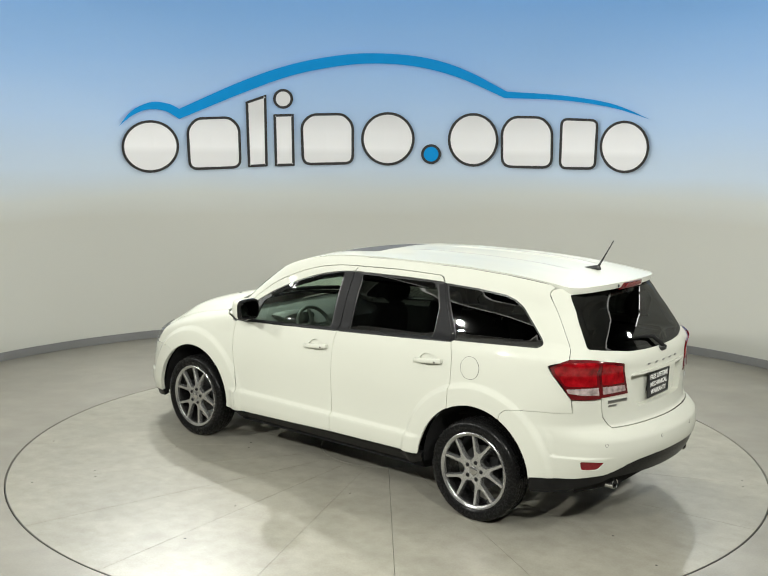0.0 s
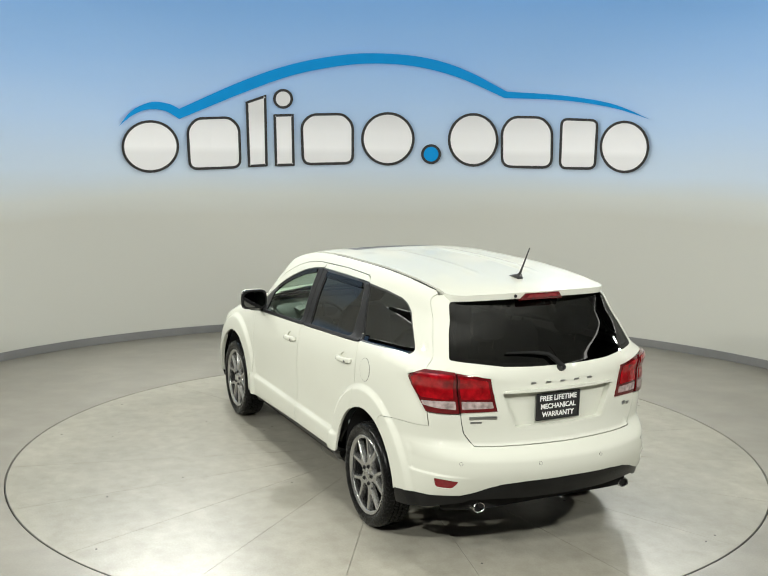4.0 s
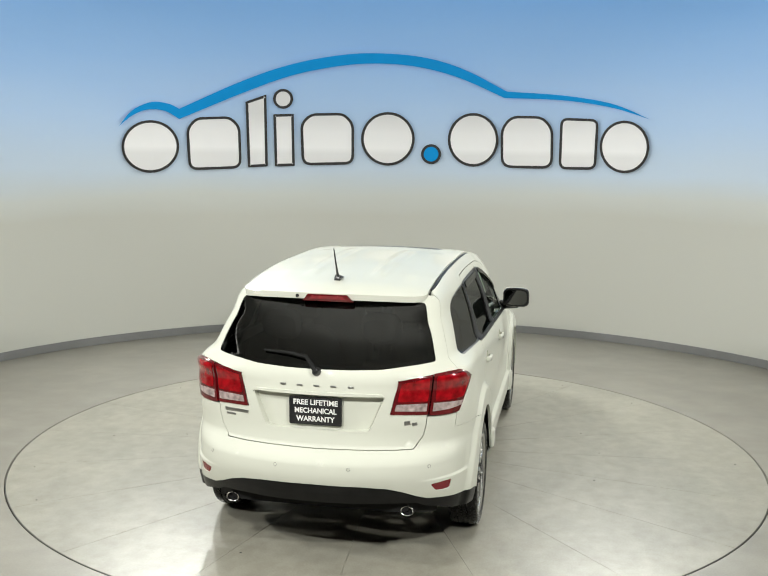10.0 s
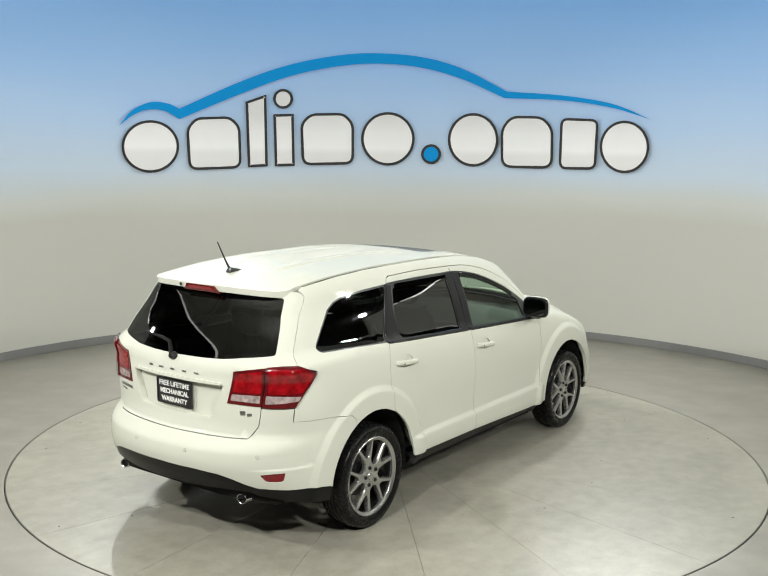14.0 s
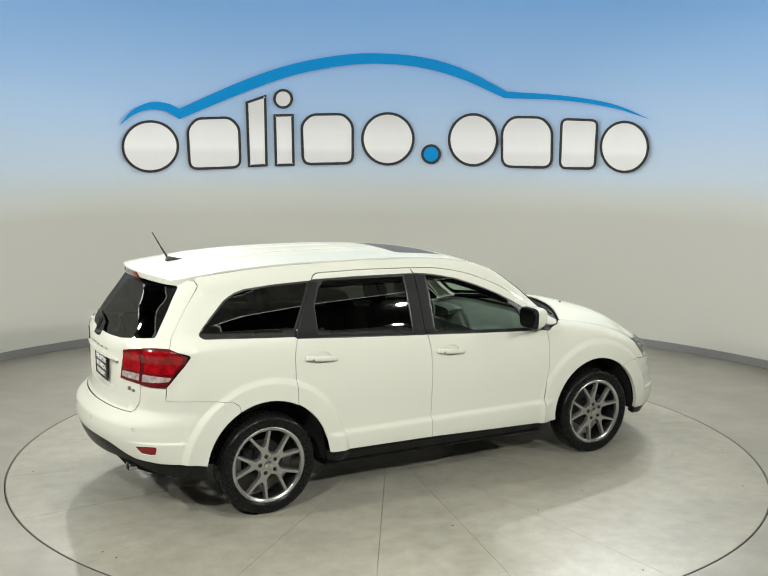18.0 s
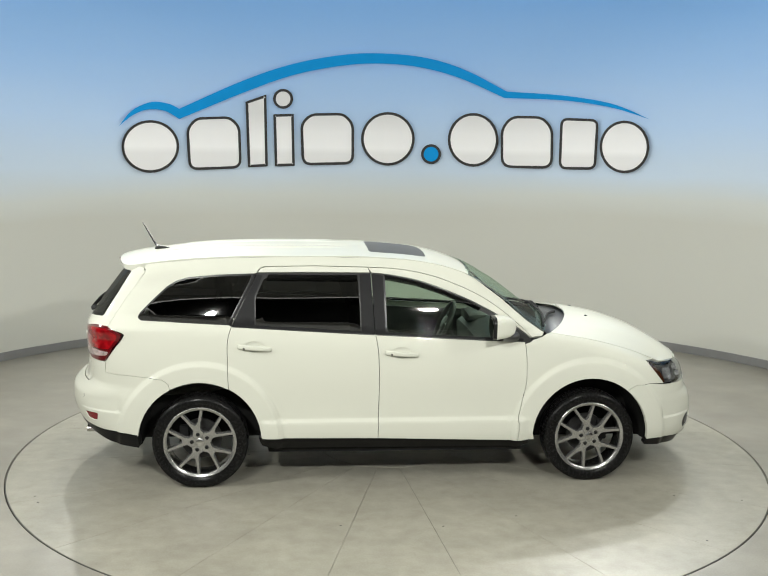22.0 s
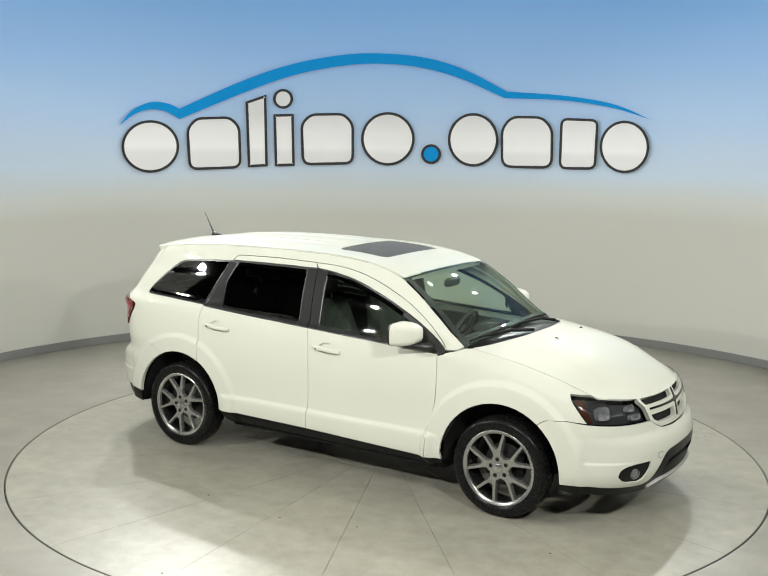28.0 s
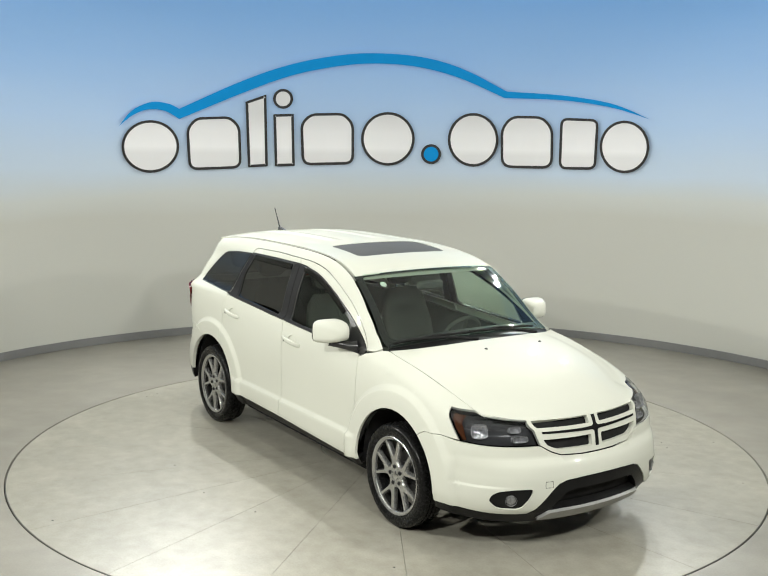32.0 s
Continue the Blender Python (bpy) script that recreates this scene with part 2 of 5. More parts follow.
    me.update()
    me.normals_split_custom_set_from_vertices([tuple(v) for v in no])
    return finish(me, name, parent, material, label)


# ---- the car's skin ----
def curve(pairs):
    P = sorted(pairs)
    xs, ys = [p[0] for p in P], [p[1] for p in P]
    n = len(xs)
    d = [(ys[i + 1] - ys[i]) / (xs[i + 1] - xs[i]) for i in range(n - 1)]
    t = [d[0]] + [0.0 if d[i - 1] * d[i] <= 0 else 2 * d[i - 1] * d[i] / (d[i - 1] + d[i]) for i in range(1, n - 1)] + [d[-1]]

    def f(x):
        if x <= xs[0]:
            return ys[0] + t[0] * (x - xs[0])
        if x >= xs[-1]:
            return ys[-1] + t[-1] * (x - xs[-1])
        lo = 0
        while x > xs[lo + 1]:
            lo += 1
        h = xs[lo + 1] - xs[lo]
        s = (x - xs[lo]) / h
        return ((2 * s ** 3 - 3 * s * s + 1) * ys[lo] + (s ** 3 - 2 * s * s + s) * h * t[lo]
                + (3 * s * s - 2 * s ** 3) * ys[lo + 1] + (s ** 3 - s * s) * h * t[lo + 1])
    return f


def step01(a, b, x):
    s = max(0.0, min(1.0, (x - a) / (b - a)))
    return s * s * (3 - 2 * s)


WHEEL_F, WHEEL_R, HUB_Z, TYRE_R = 1.447, -1.443, 0.342, 0.347
ARCH_R = 0.442
belt = curve([(-2.4, 1.16), (-1.86, 1.218), (-1.41, 1.200), (-0.87, 1.167), (-0.15, 1.123), (0.57, 1.082), (0.98, 1.062), (1.13, 1.035), (1.3, 0.995), (1.6, 0.93), (1.9, 0.858), (2.1, 0.80)])
ditch_z = curve([(-2.2, 1.56), (-1.85, 1.612), (-1.5, 1.648), (-1.0, 1.668), (-0.4, 1.668), (0.0, 1.652), (0.25, 1.622), (0.52, 1.548), (0.75, 1.395), (1.13, 1.118), (1.3, 1.088), (1.5, 1.05), (1.8, 0.965), (2.05, 0.865)])
ditch_y = curve([(-2.2, 0.585), (-1.85, 0.600), (-1.4, 0.603), (-0.6, 0.605), (0.1, 0.61), (0.52, 0.652), (0.85, 0.70), (1.13, 0.742), (1.3, 0.745), (1.5, 0.735), (1.8, 0.71), (2.05, 0.655)])
front_x = curve([(0.15, 2.30), (0.25, 2.38), (0.33, 2.445), (0.42, 2.462), (0.50, 2.460), (0.56, 2.448), (0.60, 2.432), (0.635, 2.403), (0.70, 2.392), (0.78, 2.372), (0.84, 2.345), (0.87, 2.325), (0.93, 2.27), (1.2, 1.9)])
rear_x = curve([(0.25, 2.36), (0.38, 2.41), (0.50, 2.465), (0.60, 2.485), (0.67, 2.475), (0.72, 2.42), (0.76, 2.365), (0.85, 2.352), (1.05, 2.352), (1.15, 2.346), (1.19, 2.325), (1.24, 2.293), (1.32, 2.240), (1.40, 2.183), (1.52, 2.090), (1.60, 2.02), (1.7, 1.94)])
CORNER = 1.5
FN, FP, RN, RP = 4.0, 0.5, 5.0, 0.5


def rear_square(z):
    """The tail's corners are squarer at the glass than below."""
    return RN + 2.2 * step01(1.08, 1.20, z) - 0.8 * step01(0.92, 0.72, z)


def half_width(x, z):
    """Half the car's width at a place along it and a height, before the corners turn in."""
    zb = belt(max(-2.35, min(2.1, x)))
    d = zb - z
    if d >= 0:
        w = 0.852 + 0.040 * (1 - math.exp(-d / 0.11))
    else:
        zt = ditch_z(max(-2.1, min(2.05, x)))
        r = max(0.0, min(1.25, (z - zb) / max(0.05, zt - zb)))
        yd = ditch_y(max(-2.1, min(2.05, x)))
        lin = 0.60 * r + 0.40 * r ** 4
        lin += (0.25 * r + 0.75 * r ** 2.6 - lin) * step01(0.95, 1.25, x)
        w = 0.852 + (yd - 0.852) * lin
        w -= 0.022 * step01(0.0, 0.05, -d) * (1 - step01(0.6, 1.0, r)) * step01(1.1, 0.95, x)
        if x > 1.95:
            w += (0.84 - w) * 0.45 * step01(1.98, 2.12, x)
    if d < 0.05:
        w -= 0.045 * step01(-0.9, -1.95, x) * step01(0.05, -0.03, d) * (1 - step01(0.55, 0.98, r if d < 0 else 0.0))
    w += 0.020 * step01(0.512, 0.482, z) * step01(1.0, 0.93, abs(x + 0.02))
    w -= 0.008 * step01(0.85, 0.60, z) * step01(0.46, 0.52, z) * step01(1.05, 0.8, abs(x))
    w -= 0.035 * step01(0.40, 0.20, z)
    for wx in (WHEEL_F, WHEEL_R):
        r = math.hypot(x - wx, (z - 0.352) * 1.02)
        w += 0.026 * step01(0.612, 0.562, r)
    return w


def turn_in(x, z):
    if x > CORNER:
        u = min(0.9999, (x - CORNER) / (front_x(z) - CORNER))
        return (1 - u ** FN) ** FP
    if x < -CORNER:
        u = min(0.9999, (-x - CORNER) / (rear_x(z) - CORNER))
        return (1 - u ** rear_square(z)) ** RP
    return 1.0


def side(x, z):
    return Vector((x, half_width(x, z) * turn_in(x, z), z))


# places where the flank bends sharply: the arch flares and the ledge along the doors
FEATURES = [(-1.0 + 0.05 * k, z) for k in range(40) for z in (0.462, 0.474, 0.482, 0.490, 0.497, 0.504, 0.512, 0.522, 0.534)]
for wx in (1.447, -1.443):
    for rr in (0.548, 0.562, 0.574, 0.587, 0.600, 0.612, 0.628):
        FEATURES += [(wx + rr * math.cos(radians(1.9 * k)), 0.352 + rr / 1.02 * math.sin(radians(1.9 * k))) for k in range(96)]


TAIL_OUT = 1.02
TAIL_FEATURES = [(s * (TAIL_OUT - 0.42 + 0.03 * k), z) for s in (1, -1) for k in range(15) for z in (0.551, 0.559, 0.563, 0.567, 0.571, 0.575, 0.585)]
TAIL_FEATURES += [(s * p, 0.60 + 0.02 * k) for s in (1, -1) for k in range(8) for p in (TAIL_OUT - 0.05, TAIL_OUT - 0.033, TAIL_OUT - 0.016, TAIL_OUT)]
NOSE_FEATURES = [(s * (0.42 + 0.03 * k), z) for s in (1, -1) for k in range(22) for z in (0.455, 0.463, 0.467, 0.471, 0.475, 0.480, 0.489)]
NOSE_FEATURES += [(s * p, 0.44 + 0.02 * k) for s in (1, -1) for k in range(13) for p in (0.985, 1.0, 1.015, 1.03)]


def corner_table(n, p, reach, wide):
    """Arc length round a corner against the corner's own parameter."""
    us, arc = [0.0], [0.0]
    last = (0.0, wide)
    for k in range(1, 401):
        t = math.pi / 2 * k / 400
        u = math.sin(t) ** (2 / n)
        y = wide * math.cos(t) ** (2 * p)
        arc.append(arc[-1] + math.hypot((u - last[0]) * reach, y - last[1]))
        us.append(t)
        last = (u * reach / reach, y)
    return us, arc


F_T, F_A = corner_table(FN, FP, 0.89, 0.90)
R_T, R_A = corner_table(RN, RP, 0.86, 0.89)


def wrap(p, z, n, pw, T, A, reach, sign):
    """A point on the skin by the distance p from the car's middle line, round the corner to the side."""
    s = abs(p)
    d = A[-1] - s
    if d <= 0:
        x = CORNER + d
        y = half_width(sign * x, z)
    else:
        t = float(np.interp(d, A, T))
        u = math.sin(t) ** (2 / n)
        x = CORNER + u * (reach(z) - CORNER)
        y = half_width(sign * x, z) * max(0.0, math.cos(t)) ** (2 * pw)
    return Vector((sign * x, math.copysign(y, p) if s > 1e-9 else 0.0, z))


def nose(p, z):
    q = wrap(p, z, FN, FP, F_T, F_A, front_x, 1.0)
    s = abs(p)
    d = 0.015 * step01(0.464, 0.478, z) * step01(0.68, 0.54, z) * step01(1.03, 0.985, s) * step01(0.60, 0.90, s)
    return q - Vector((0.75 * d, math.copysign(0.66 * d, p), 0)) if d > 0 else q


def tail(p, z):
    q = wrap(p, z, rear_square(z), RP, R_T, R_A, rear_x, -1.0)
    s = abs(p)
    d = 0.013 * step01(0.560, 0.574, z) * step01(0.76, 0.64, z) * step01(TAIL_OUT, TAIL_OUT - 0.05, s) * step01(TAIL_OUT - 0.42, TAIL_OUT - 0.14, s)
    return q + Vector((0.70 * d, -math.copysign(0.70 * d, p), 0)) if d > 0 else q


def nx(x, z):
    """Outline point on the nose by its place along the car."""
    if x <= CORNER:
        return (F_A[-1] + CORNER - x, z)
    u = min(1.0, (x - CORNER) / (front_x(z) - CORNER))
    return (F_A[-1] - float(np.interp(math.asin(u ** (FN / 2)), F_T, F_A)), z)


def ny(y, z):
    """Outline point on the nose by its place across the car."""
    lo, hi = 0.0, F_A[-1]
    for _ in range(30):
        mid = (lo + hi) / 2
        if nose(mid, z).y < y:
            lo = mid
        else:
            hi = mid
    return (lo, z)


def tx(x, z):
    if x <= CORNER:
        return (R_A[-1] + CORNER - x, z)
    u = min(1.0, (x - CORNER) / (rear_x(z) - CORNER))
    return (R_A[-1] - float(np.interp(math.asin(u ** (rear_square(z) / 2)), R_T, R_A)), z)


def ty(y, z):
    lo, hi = 0.0, R_A[-1]
    for _ in range(30):
        mid = (lo + hi) / 2
        if tail(mid, z).y < y:
            lo = mid
        else:
            hi = mid
    return (lo, z)


for rr in (0.548, 0.562, 0.574, 0.587, 0.600, 0.612, 0.628):
    for k in range(38):
        for wx, a0, list_, conv in ((WHEEL_F, -6, NOSE_FEATURES, nx), (-WHEEL_R, -6, TAIL_FEATURES, tx)):
            q = conv(wx + rr * math.cos(radians(a0 + 1.9 * k)), 0.352 + rr / 1.02 * math.sin(radians(a0 + 1.9 * k)))
            list_ += [q, (-q[0], q[1])]


roof_mid = curve([(-2.02, 1.604), (-1.93, 1.628), (-1.79, 1.657), (-1.55, 1.684), (-1.28, 1.699), (-0.92, 1.706), (-0.6, 1.705), (-0.2, 1.696), (0.03, 1.681), (0.23, 1.658), (0.42, 1.615), (0.58, 1.560)])


def roof(a, y):
    """The roof's skin; ribs run along it."""
    w = max(-1.0, min(1.0, y / ditch_y(a)))
    x = a + 0.05 * (1 - w * w) * step01(-0.2, 0.5, a) - 0.12 * (1 - w * w) * step01(-1.6, -1.98, a)
    ze = ditch_z(a)
    zc = roof_mid(a + 0.05 * step01(-0.2, 0.5, a))
    z = ze + (zc - ze) * (1 - w * w) ** 0.85
    rib = 0.0
    for c in (0.22, 0.43):
        rib += 0.007 * step01(0.050, 0.030, abs(abs(y) - c))
    z += rib * step01(-1.75, -1.55, a) * step01(-0.35, -0.6, a)
    return Vector((x, y, z))


hood_mid = curve([(1.1, 1.232), (1.27, 1.205), (1.43, 1.176), (1.63, 1.140), (1.83, 1.090), (2.04, 1.015), (2.18, 0.945), (2.27, 0.890), (2.322, 0.848)])


def hood(a, w):
    """The bonnet's skin, by length a and share w of the half width."""
    k = max(0.0, (a - 1.385) / 0.937)
    x = a - 0.262 * abs(w) ** 3.0 * k ** 1.5 - 0.280 * w * w * step01(2.0, 1.385, a)
    ze = ditch_z(min(x, 2.04))
    z = ze + (hood_mid(a) - ze) * max(0.0, 1 - abs(w) ** (2.2 + 1.1 * step01(1.4, 1.95, a)))
    z += 0.008 * step01(0.80, 0.62, abs(w)) * step01(1.4, 1.6, a) * step01(2.25, 2.0, a)
    return Vector((x, w * ditch_y(x), z))


def scuttle(s, w):
    """From the windscreen's foot to the bonnet's rear edge."""
    a, b = screen(0.03, w) - Vector((0, 0, 0.010)), hood(1.455, w) - Vector((0, 0, 0.022))
    return a + (b - a) * s - Vector((0, 0, 0.012 * math.sin(math.pi * min(1.0, max(0.0, s)))))


def screen(v, w):
    """The windscreen: v from its foot to its head, w across."""
    x = 1.13 + (0.52 - 1.13) * v
    c = 1 - w * w
    return Vector((x + (0.115 - 0.065 * v) * c, w * ditch_y(x), ditch_z(x) + (0.05 - 0.025 * v) * c + 0.012 * math.sin(math.pi * v)))


# ---- the room ----
def concrete(name, color, rough, scale, seam=0.0):
    m = mat(name, color, rough=rough, var=0.06, scale=1.3, bump=0.10, bscale=120, rvar=0.07)
    nt = m.node_tree
    b = nt.nodes["Principled BSDF"]
    old = b.inputs["Base Color"].links[0].from_socket
    tc = next(n for n in nt.nodes if n.type == "TEX_COORD")
    n = nt.nodes.new("ShaderNodeTexNoise")
    n.inputs["Scale"].default_value = scale
    n.inputs["Detail"].default_value = 5
    n.inputs["Roughness"].default_value = 0.58
    nt.links.new(tc.outputs["Object"], n.inputs["Vector"])
    r = nt.nodes.new("ShaderNodeValToRGB")
    r.color_ramp.elements[0].position, r.color_ramp.elements[1].position = 0.22, 0.78
    r.color_ramp.elements[0].color = (0.78, 0.76, 0.72, 1)
    r.color_ramp.elements[1].color = (1.08, 1.08, 1.07, 1)
    nt.links.new(n.outputs["Fac"], r.inputs["Fac"])
    mx = nt.nodes.new("ShaderNodeMix")
    mx.data_type, mx.blend_type = "RGBA", "MULTIPLY"
    mx.inputs[0].default_value = 1.0
    nt.links.new(old, mx.inputs[6])
    nt.links.new(r.outputs["Color"], mx.inputs[7])
    v = nt.nodes.new("ShaderNodeTexVoronoi")
    v.feature, v.inputs["Scale"].default_value = "F1", 11.0
    nt.links.new(tc.outputs["Object"], v.inputs["Vector"])
    r2 = nt.nodes.new("ShaderNodeValToRGB")
    r2.color_ramp.elements[0].position, r2.color_ramp.elements[1].position = 0.02, 0.05
    r2.color_ramp.elements[0].color = (0.7, 0.69, 0.66, 1)
    nt.links.new(v.outputs["Distance"], r2.inputs["Fac"])
    mx2 = nt.nodes.new("ShaderNodeMix")
    mx2.data_type, mx2.blend_type = "RGBA", "MULTIPLY"
    mx2.inputs[0].default_value = 0.3
    nt.links.new(mx.outputs[2], mx2.inputs[6])
    nt.links.new(r2.outputs["Color"], mx2.inputs[7])
    # fine speckle and pale scuffs, drawn out across the floor
    grit = nt.nodes.new("ShaderNodeTexNoise")
    grit.inputs["Scale"].default_value, grit.inputs["Detail"].default_value = 90.0, 4
    nt.links.new(tc.outputs["Object"], grit.inputs["Vector"])
    scuff = nt.nodes.new("ShaderNodeTexNoise")
    mp = nt.nodes.new("ShaderNodeMapping")
    mp.inputs["Scale"].default_value = (1.2, 1.9, 1.0)
    scuff.inputs["Scale"].default_value, scuff.inputs["Detail"].default_value, scuff.inputs["Distortion"].default_value = 1.7, 8, 0.8
    nt.links.new(tc.outputs["Object"], mp.inputs["Vector"])
    nt.links.new(mp.outputs[0], scuff.inputs["Vector"])
    last = mx2.outputs[2]
    for tex, p0, p1, lo, hi in ((grit, 0.3, 0.7, 0.91, 1.06), (scuff, 0.42, 0.70, 0.97, 1.08)):
        rr = nt.nodes.new("ShaderNodeMapRange")
        rr.inputs["From Min"].default_value, rr.inputs["From Max"].default_value = p0, p1
        rr.inputs["To Min"].default_value, rr.inputs["To Max"].default_value = lo, hi
        nt.links.new(tex.outputs["Fac"], rr.inputs["Value"])
        mm = nt.nodes.new("ShaderNodeMix")
        mm.data_type, mm.blend_type = "RGBA", "MULTIPLY"
        mm.inputs[0].default_value = 1.0
        nt.links.new(last, mm.inputs[6])
        nt.links.new(rr.outputs[0], mm.inputs[7])
        last = mm.outputs[2]
    nt.links.new(last, b.inputs["Base Color"])
    return m


FLOOR = concrete("polished_concrete", (0.285, 0.272, 0.238), 0.36, 3.0)
TABLE = concrete("worn_concrete", (0.342, 0.329, 0.280), 0.33, 8.0)
SLOT = mat("dark_joint", (0.10, 0.098, 0.088), rough=0.8, var=0.2)
BASE = mat("grey_vinyl", (0.20, 0.20, 0.20), rough=0.5, var=0.05, scale=5)
DIM = mat("dim_grey_wall", (0.03, 0.03, 0.03), rough=0.9, var=0.08, scale=2)
CANOPY = mat("grey_canopy_fabric", (0.64, 0.64, 0.615), rough=0.95, var=0.10, scale=2, bump=0.3, bscale=9)
CANOPY_R = 6.65
CANOPY_AT = pose(0.3, -0.4, 0)


def sky_fade():
    """Matt wall paint: warm grey below, an overlaid sky put into the colour, fading to deeper blue above."""
    m = mat("sky_fade_paint", (0.5, 0.5, 0.47), rough=0.85, var=0.02, scale=1.2)
    nt = m.node_tree
    b = nt.nodes["Principled BSDF"]
    tc = next(n for n in nt.nodes if n.type == "TEX_COORD")
    sep = nt.nodes.new("ShaderNodeSeparateXYZ")
    nt.links.new(tc.outputs["Object"], sep.inputs[0])
    cloud = nt.nodes.new("ShaderNodeTexNoise")
    mp = nt.nodes.new("ShaderNodeMapping")
    mp.inputs["Scale"].default_value = (0.22, 0.22, 1.1)
    nt.links.new(tc.outputs["Object"], mp.inputs["Vector"])
    nt.links.new(mp.outputs[0], cloud.inputs["Vector"])
    cloud.inputs["Scale"].default_value = 1.6
    cloud.inputs["Detail"].default_value = 3
    mr = nt.nodes.new("ShaderNodeMapRange")
    mr.inputs["To Min"].default_value, mr.inputs["To Max"].default_value = -0.16, 0.16
    nt.links.new(cloud.outputs["Fac"], mr.inputs["Value"])
    add = nt.nodes.new("ShaderNodeMath")
    nt.links.new(sep.outputs["Z"], add.inputs[0])
    nt.links.new(mr.outputs[0], add.inputs[1])
    div = nt.nodes.new("ShaderNodeMath")
    div.operation = "DIVIDE"
    div.inputs[1].default_value = 5.0
    nt.links.new(add.outputs[0], div.inputs[0])
    r = nt.nodes.new("ShaderNodeValToRGB")
    stops = SKY_FADE
    while len(r.color_ramp.elements) < len(stops):
        r.color_ramp.elements.new(0.5)
    for el, (z, c) in zip(r.color_ramp.elements, stops):
        el.position, el.color = z / 5.0, (*c, 1)
    nt.links.new(div.outputs[0], r.inputs["Fac"])
    nt.links.new(r.outputs["Color"], b.inputs["Base Color"])
    return m


# the wall itself is plain grey; the blue stops stand in for an overlay
SKY_FADE = [(0, (0.559, 0.558, 0.509)), (1.55, (0.559, 0.558, 0.513)), (1.8, (0.604, 0.623, 0.604)), (2.15, (0.573, 0.675, 0.804)), (2.8, (0.459, 0.625, 0.88)), (3.5, (0.339, 0.549, 0.892)), (4.3, (0.242, 0.485, 0.892)), (5, (0.203, 0.433, 0.841))]
PLAIN = mat("plain_wall_paint", (0.559, 0.557, 0.509), rough=0.85, var=0.03, scale=1.2)
WALL = sky_fade()


# floor round the turntable, with a pit below it
bm = lathe([(TABLE_R + 0.007, -0.30), (TABLE_R + 0.007, -0.004), (TABLE_R + 0.010, 0.0), (4.2, 0.0), (WALL_R + 0.6, 0.0), (14.0, 0.0)], 144, "z")
tagged(part("floor", bm, FLOOR), "smooth grey polished concrete floor round the turntable", "floor", kind="structure")
bm = lathe([(0.0, -0.30), (TABLE_R + 0.05, -0.30)], 96, "z")
tagged(part("pit_floor", bm, SLOT), "dark pit floor under the turntable", "floor", kind="structure")

# curved wall round the far half, open towards the camera
A0, A1 = -4.0, 184.0
for nm, a0, a1, paint, words in (("wall_north", 30.0, 150.0, WALL, "curved grey studio wall with an overlaid blue sky fade put into its colour"),
                                 ("wall_east", A0, 30.0, PLAIN, "plain grey curved studio wall"), ("wall_west", 150.0, A1, PLAIN, "plain grey curved studio wall")):
    top = WALL_H if nm == "wall_north" else SIDE_H
    bm = lathe([(WALL_R, 0.0), (WALL_R, top), (WALL_R + 0.15, top), (WALL_R + 0.15, 0.0)], 72, "z", a1 - a0, a0)
    tagged(part(nm, bm, paint), words, "wall", kind="structure")
bm = lathe([(WALL_R - 0.004, 0.0), (WALL_R - 0.016, 0.002), (WALL_R - 0.016, 0.092), (WALL_R - 0.010, 0.098), (WALL_R - 0.003, 0.098)], 150, "z", A1 - A0, A0)
tagged(part("baseboard", bm, BASE), "mid-grey vinyl baseboard along the curved wall", "baseboard", kind="structure")
def glow(name, color, strength):
    m = bpy.data.materials.new(name)
    m.use_nodes = True
    b = m.node_tree.nodes["Principled BSDF"]
    b.inputs["Emission Color"].default_value, b.inputs["Emission Strength"].default_value = (*color, 1), strength
    return m


STRIP = glow("strip_glow", (1.0, 0.98, 0.92), 2.2)
LENS = glow("lamp_lens", (1.0, 0.97, 0.88), 30.0)
TUBE = glow("tube_glow", (1.0, 0.98, 0.92), 9.0)
bm = lathe([(0.0, 5.04), (CANOPY_R - 0.05, 5.04), (CANOPY_R - 0.05, 5.07), (0.0, 5.07)], 96, "z")
tagged(part("ceiling", bm, CANOPY, m=CANOPY_AT), "grey fabric canopy stretched over the studio", "ceiling", kind="structure")
bm = lathe([(CANOPY_R - 0.05, 5.01), (CANOPY_R, 5.01), (CANOPY_R, 5.09), (CANOPY_R - 0.05, 5.09), (CANOPY_R - 0.05, 5.01)], 96, "z")
tagged(part("ceiling_trim", bm, STRIP, m=CANOPY_AT), "thin glowing light strip round the canopy edge", "trim", kind="structure")
bm = lathe([(0.0, ROOM_H), (10.5, ROOM_H), (10.5, ROOM_H + 0.1), (0.0, ROOM_H + 0.1)], 64, "z")
tagged(part("hall_ceiling", bm, DIM), "dark hall ceiling over the canopy", "ceiling", kind="structure")
bm = lathe([(10.0, 0.0), (10.0, ROOM_H), (10.15, ROOM_H), (10.15, 0.0)], 64, "z")
tagged(part("wall_outer", bm, DIM), "plain dim grey outer wall of the hall", "wall", kind="structure")

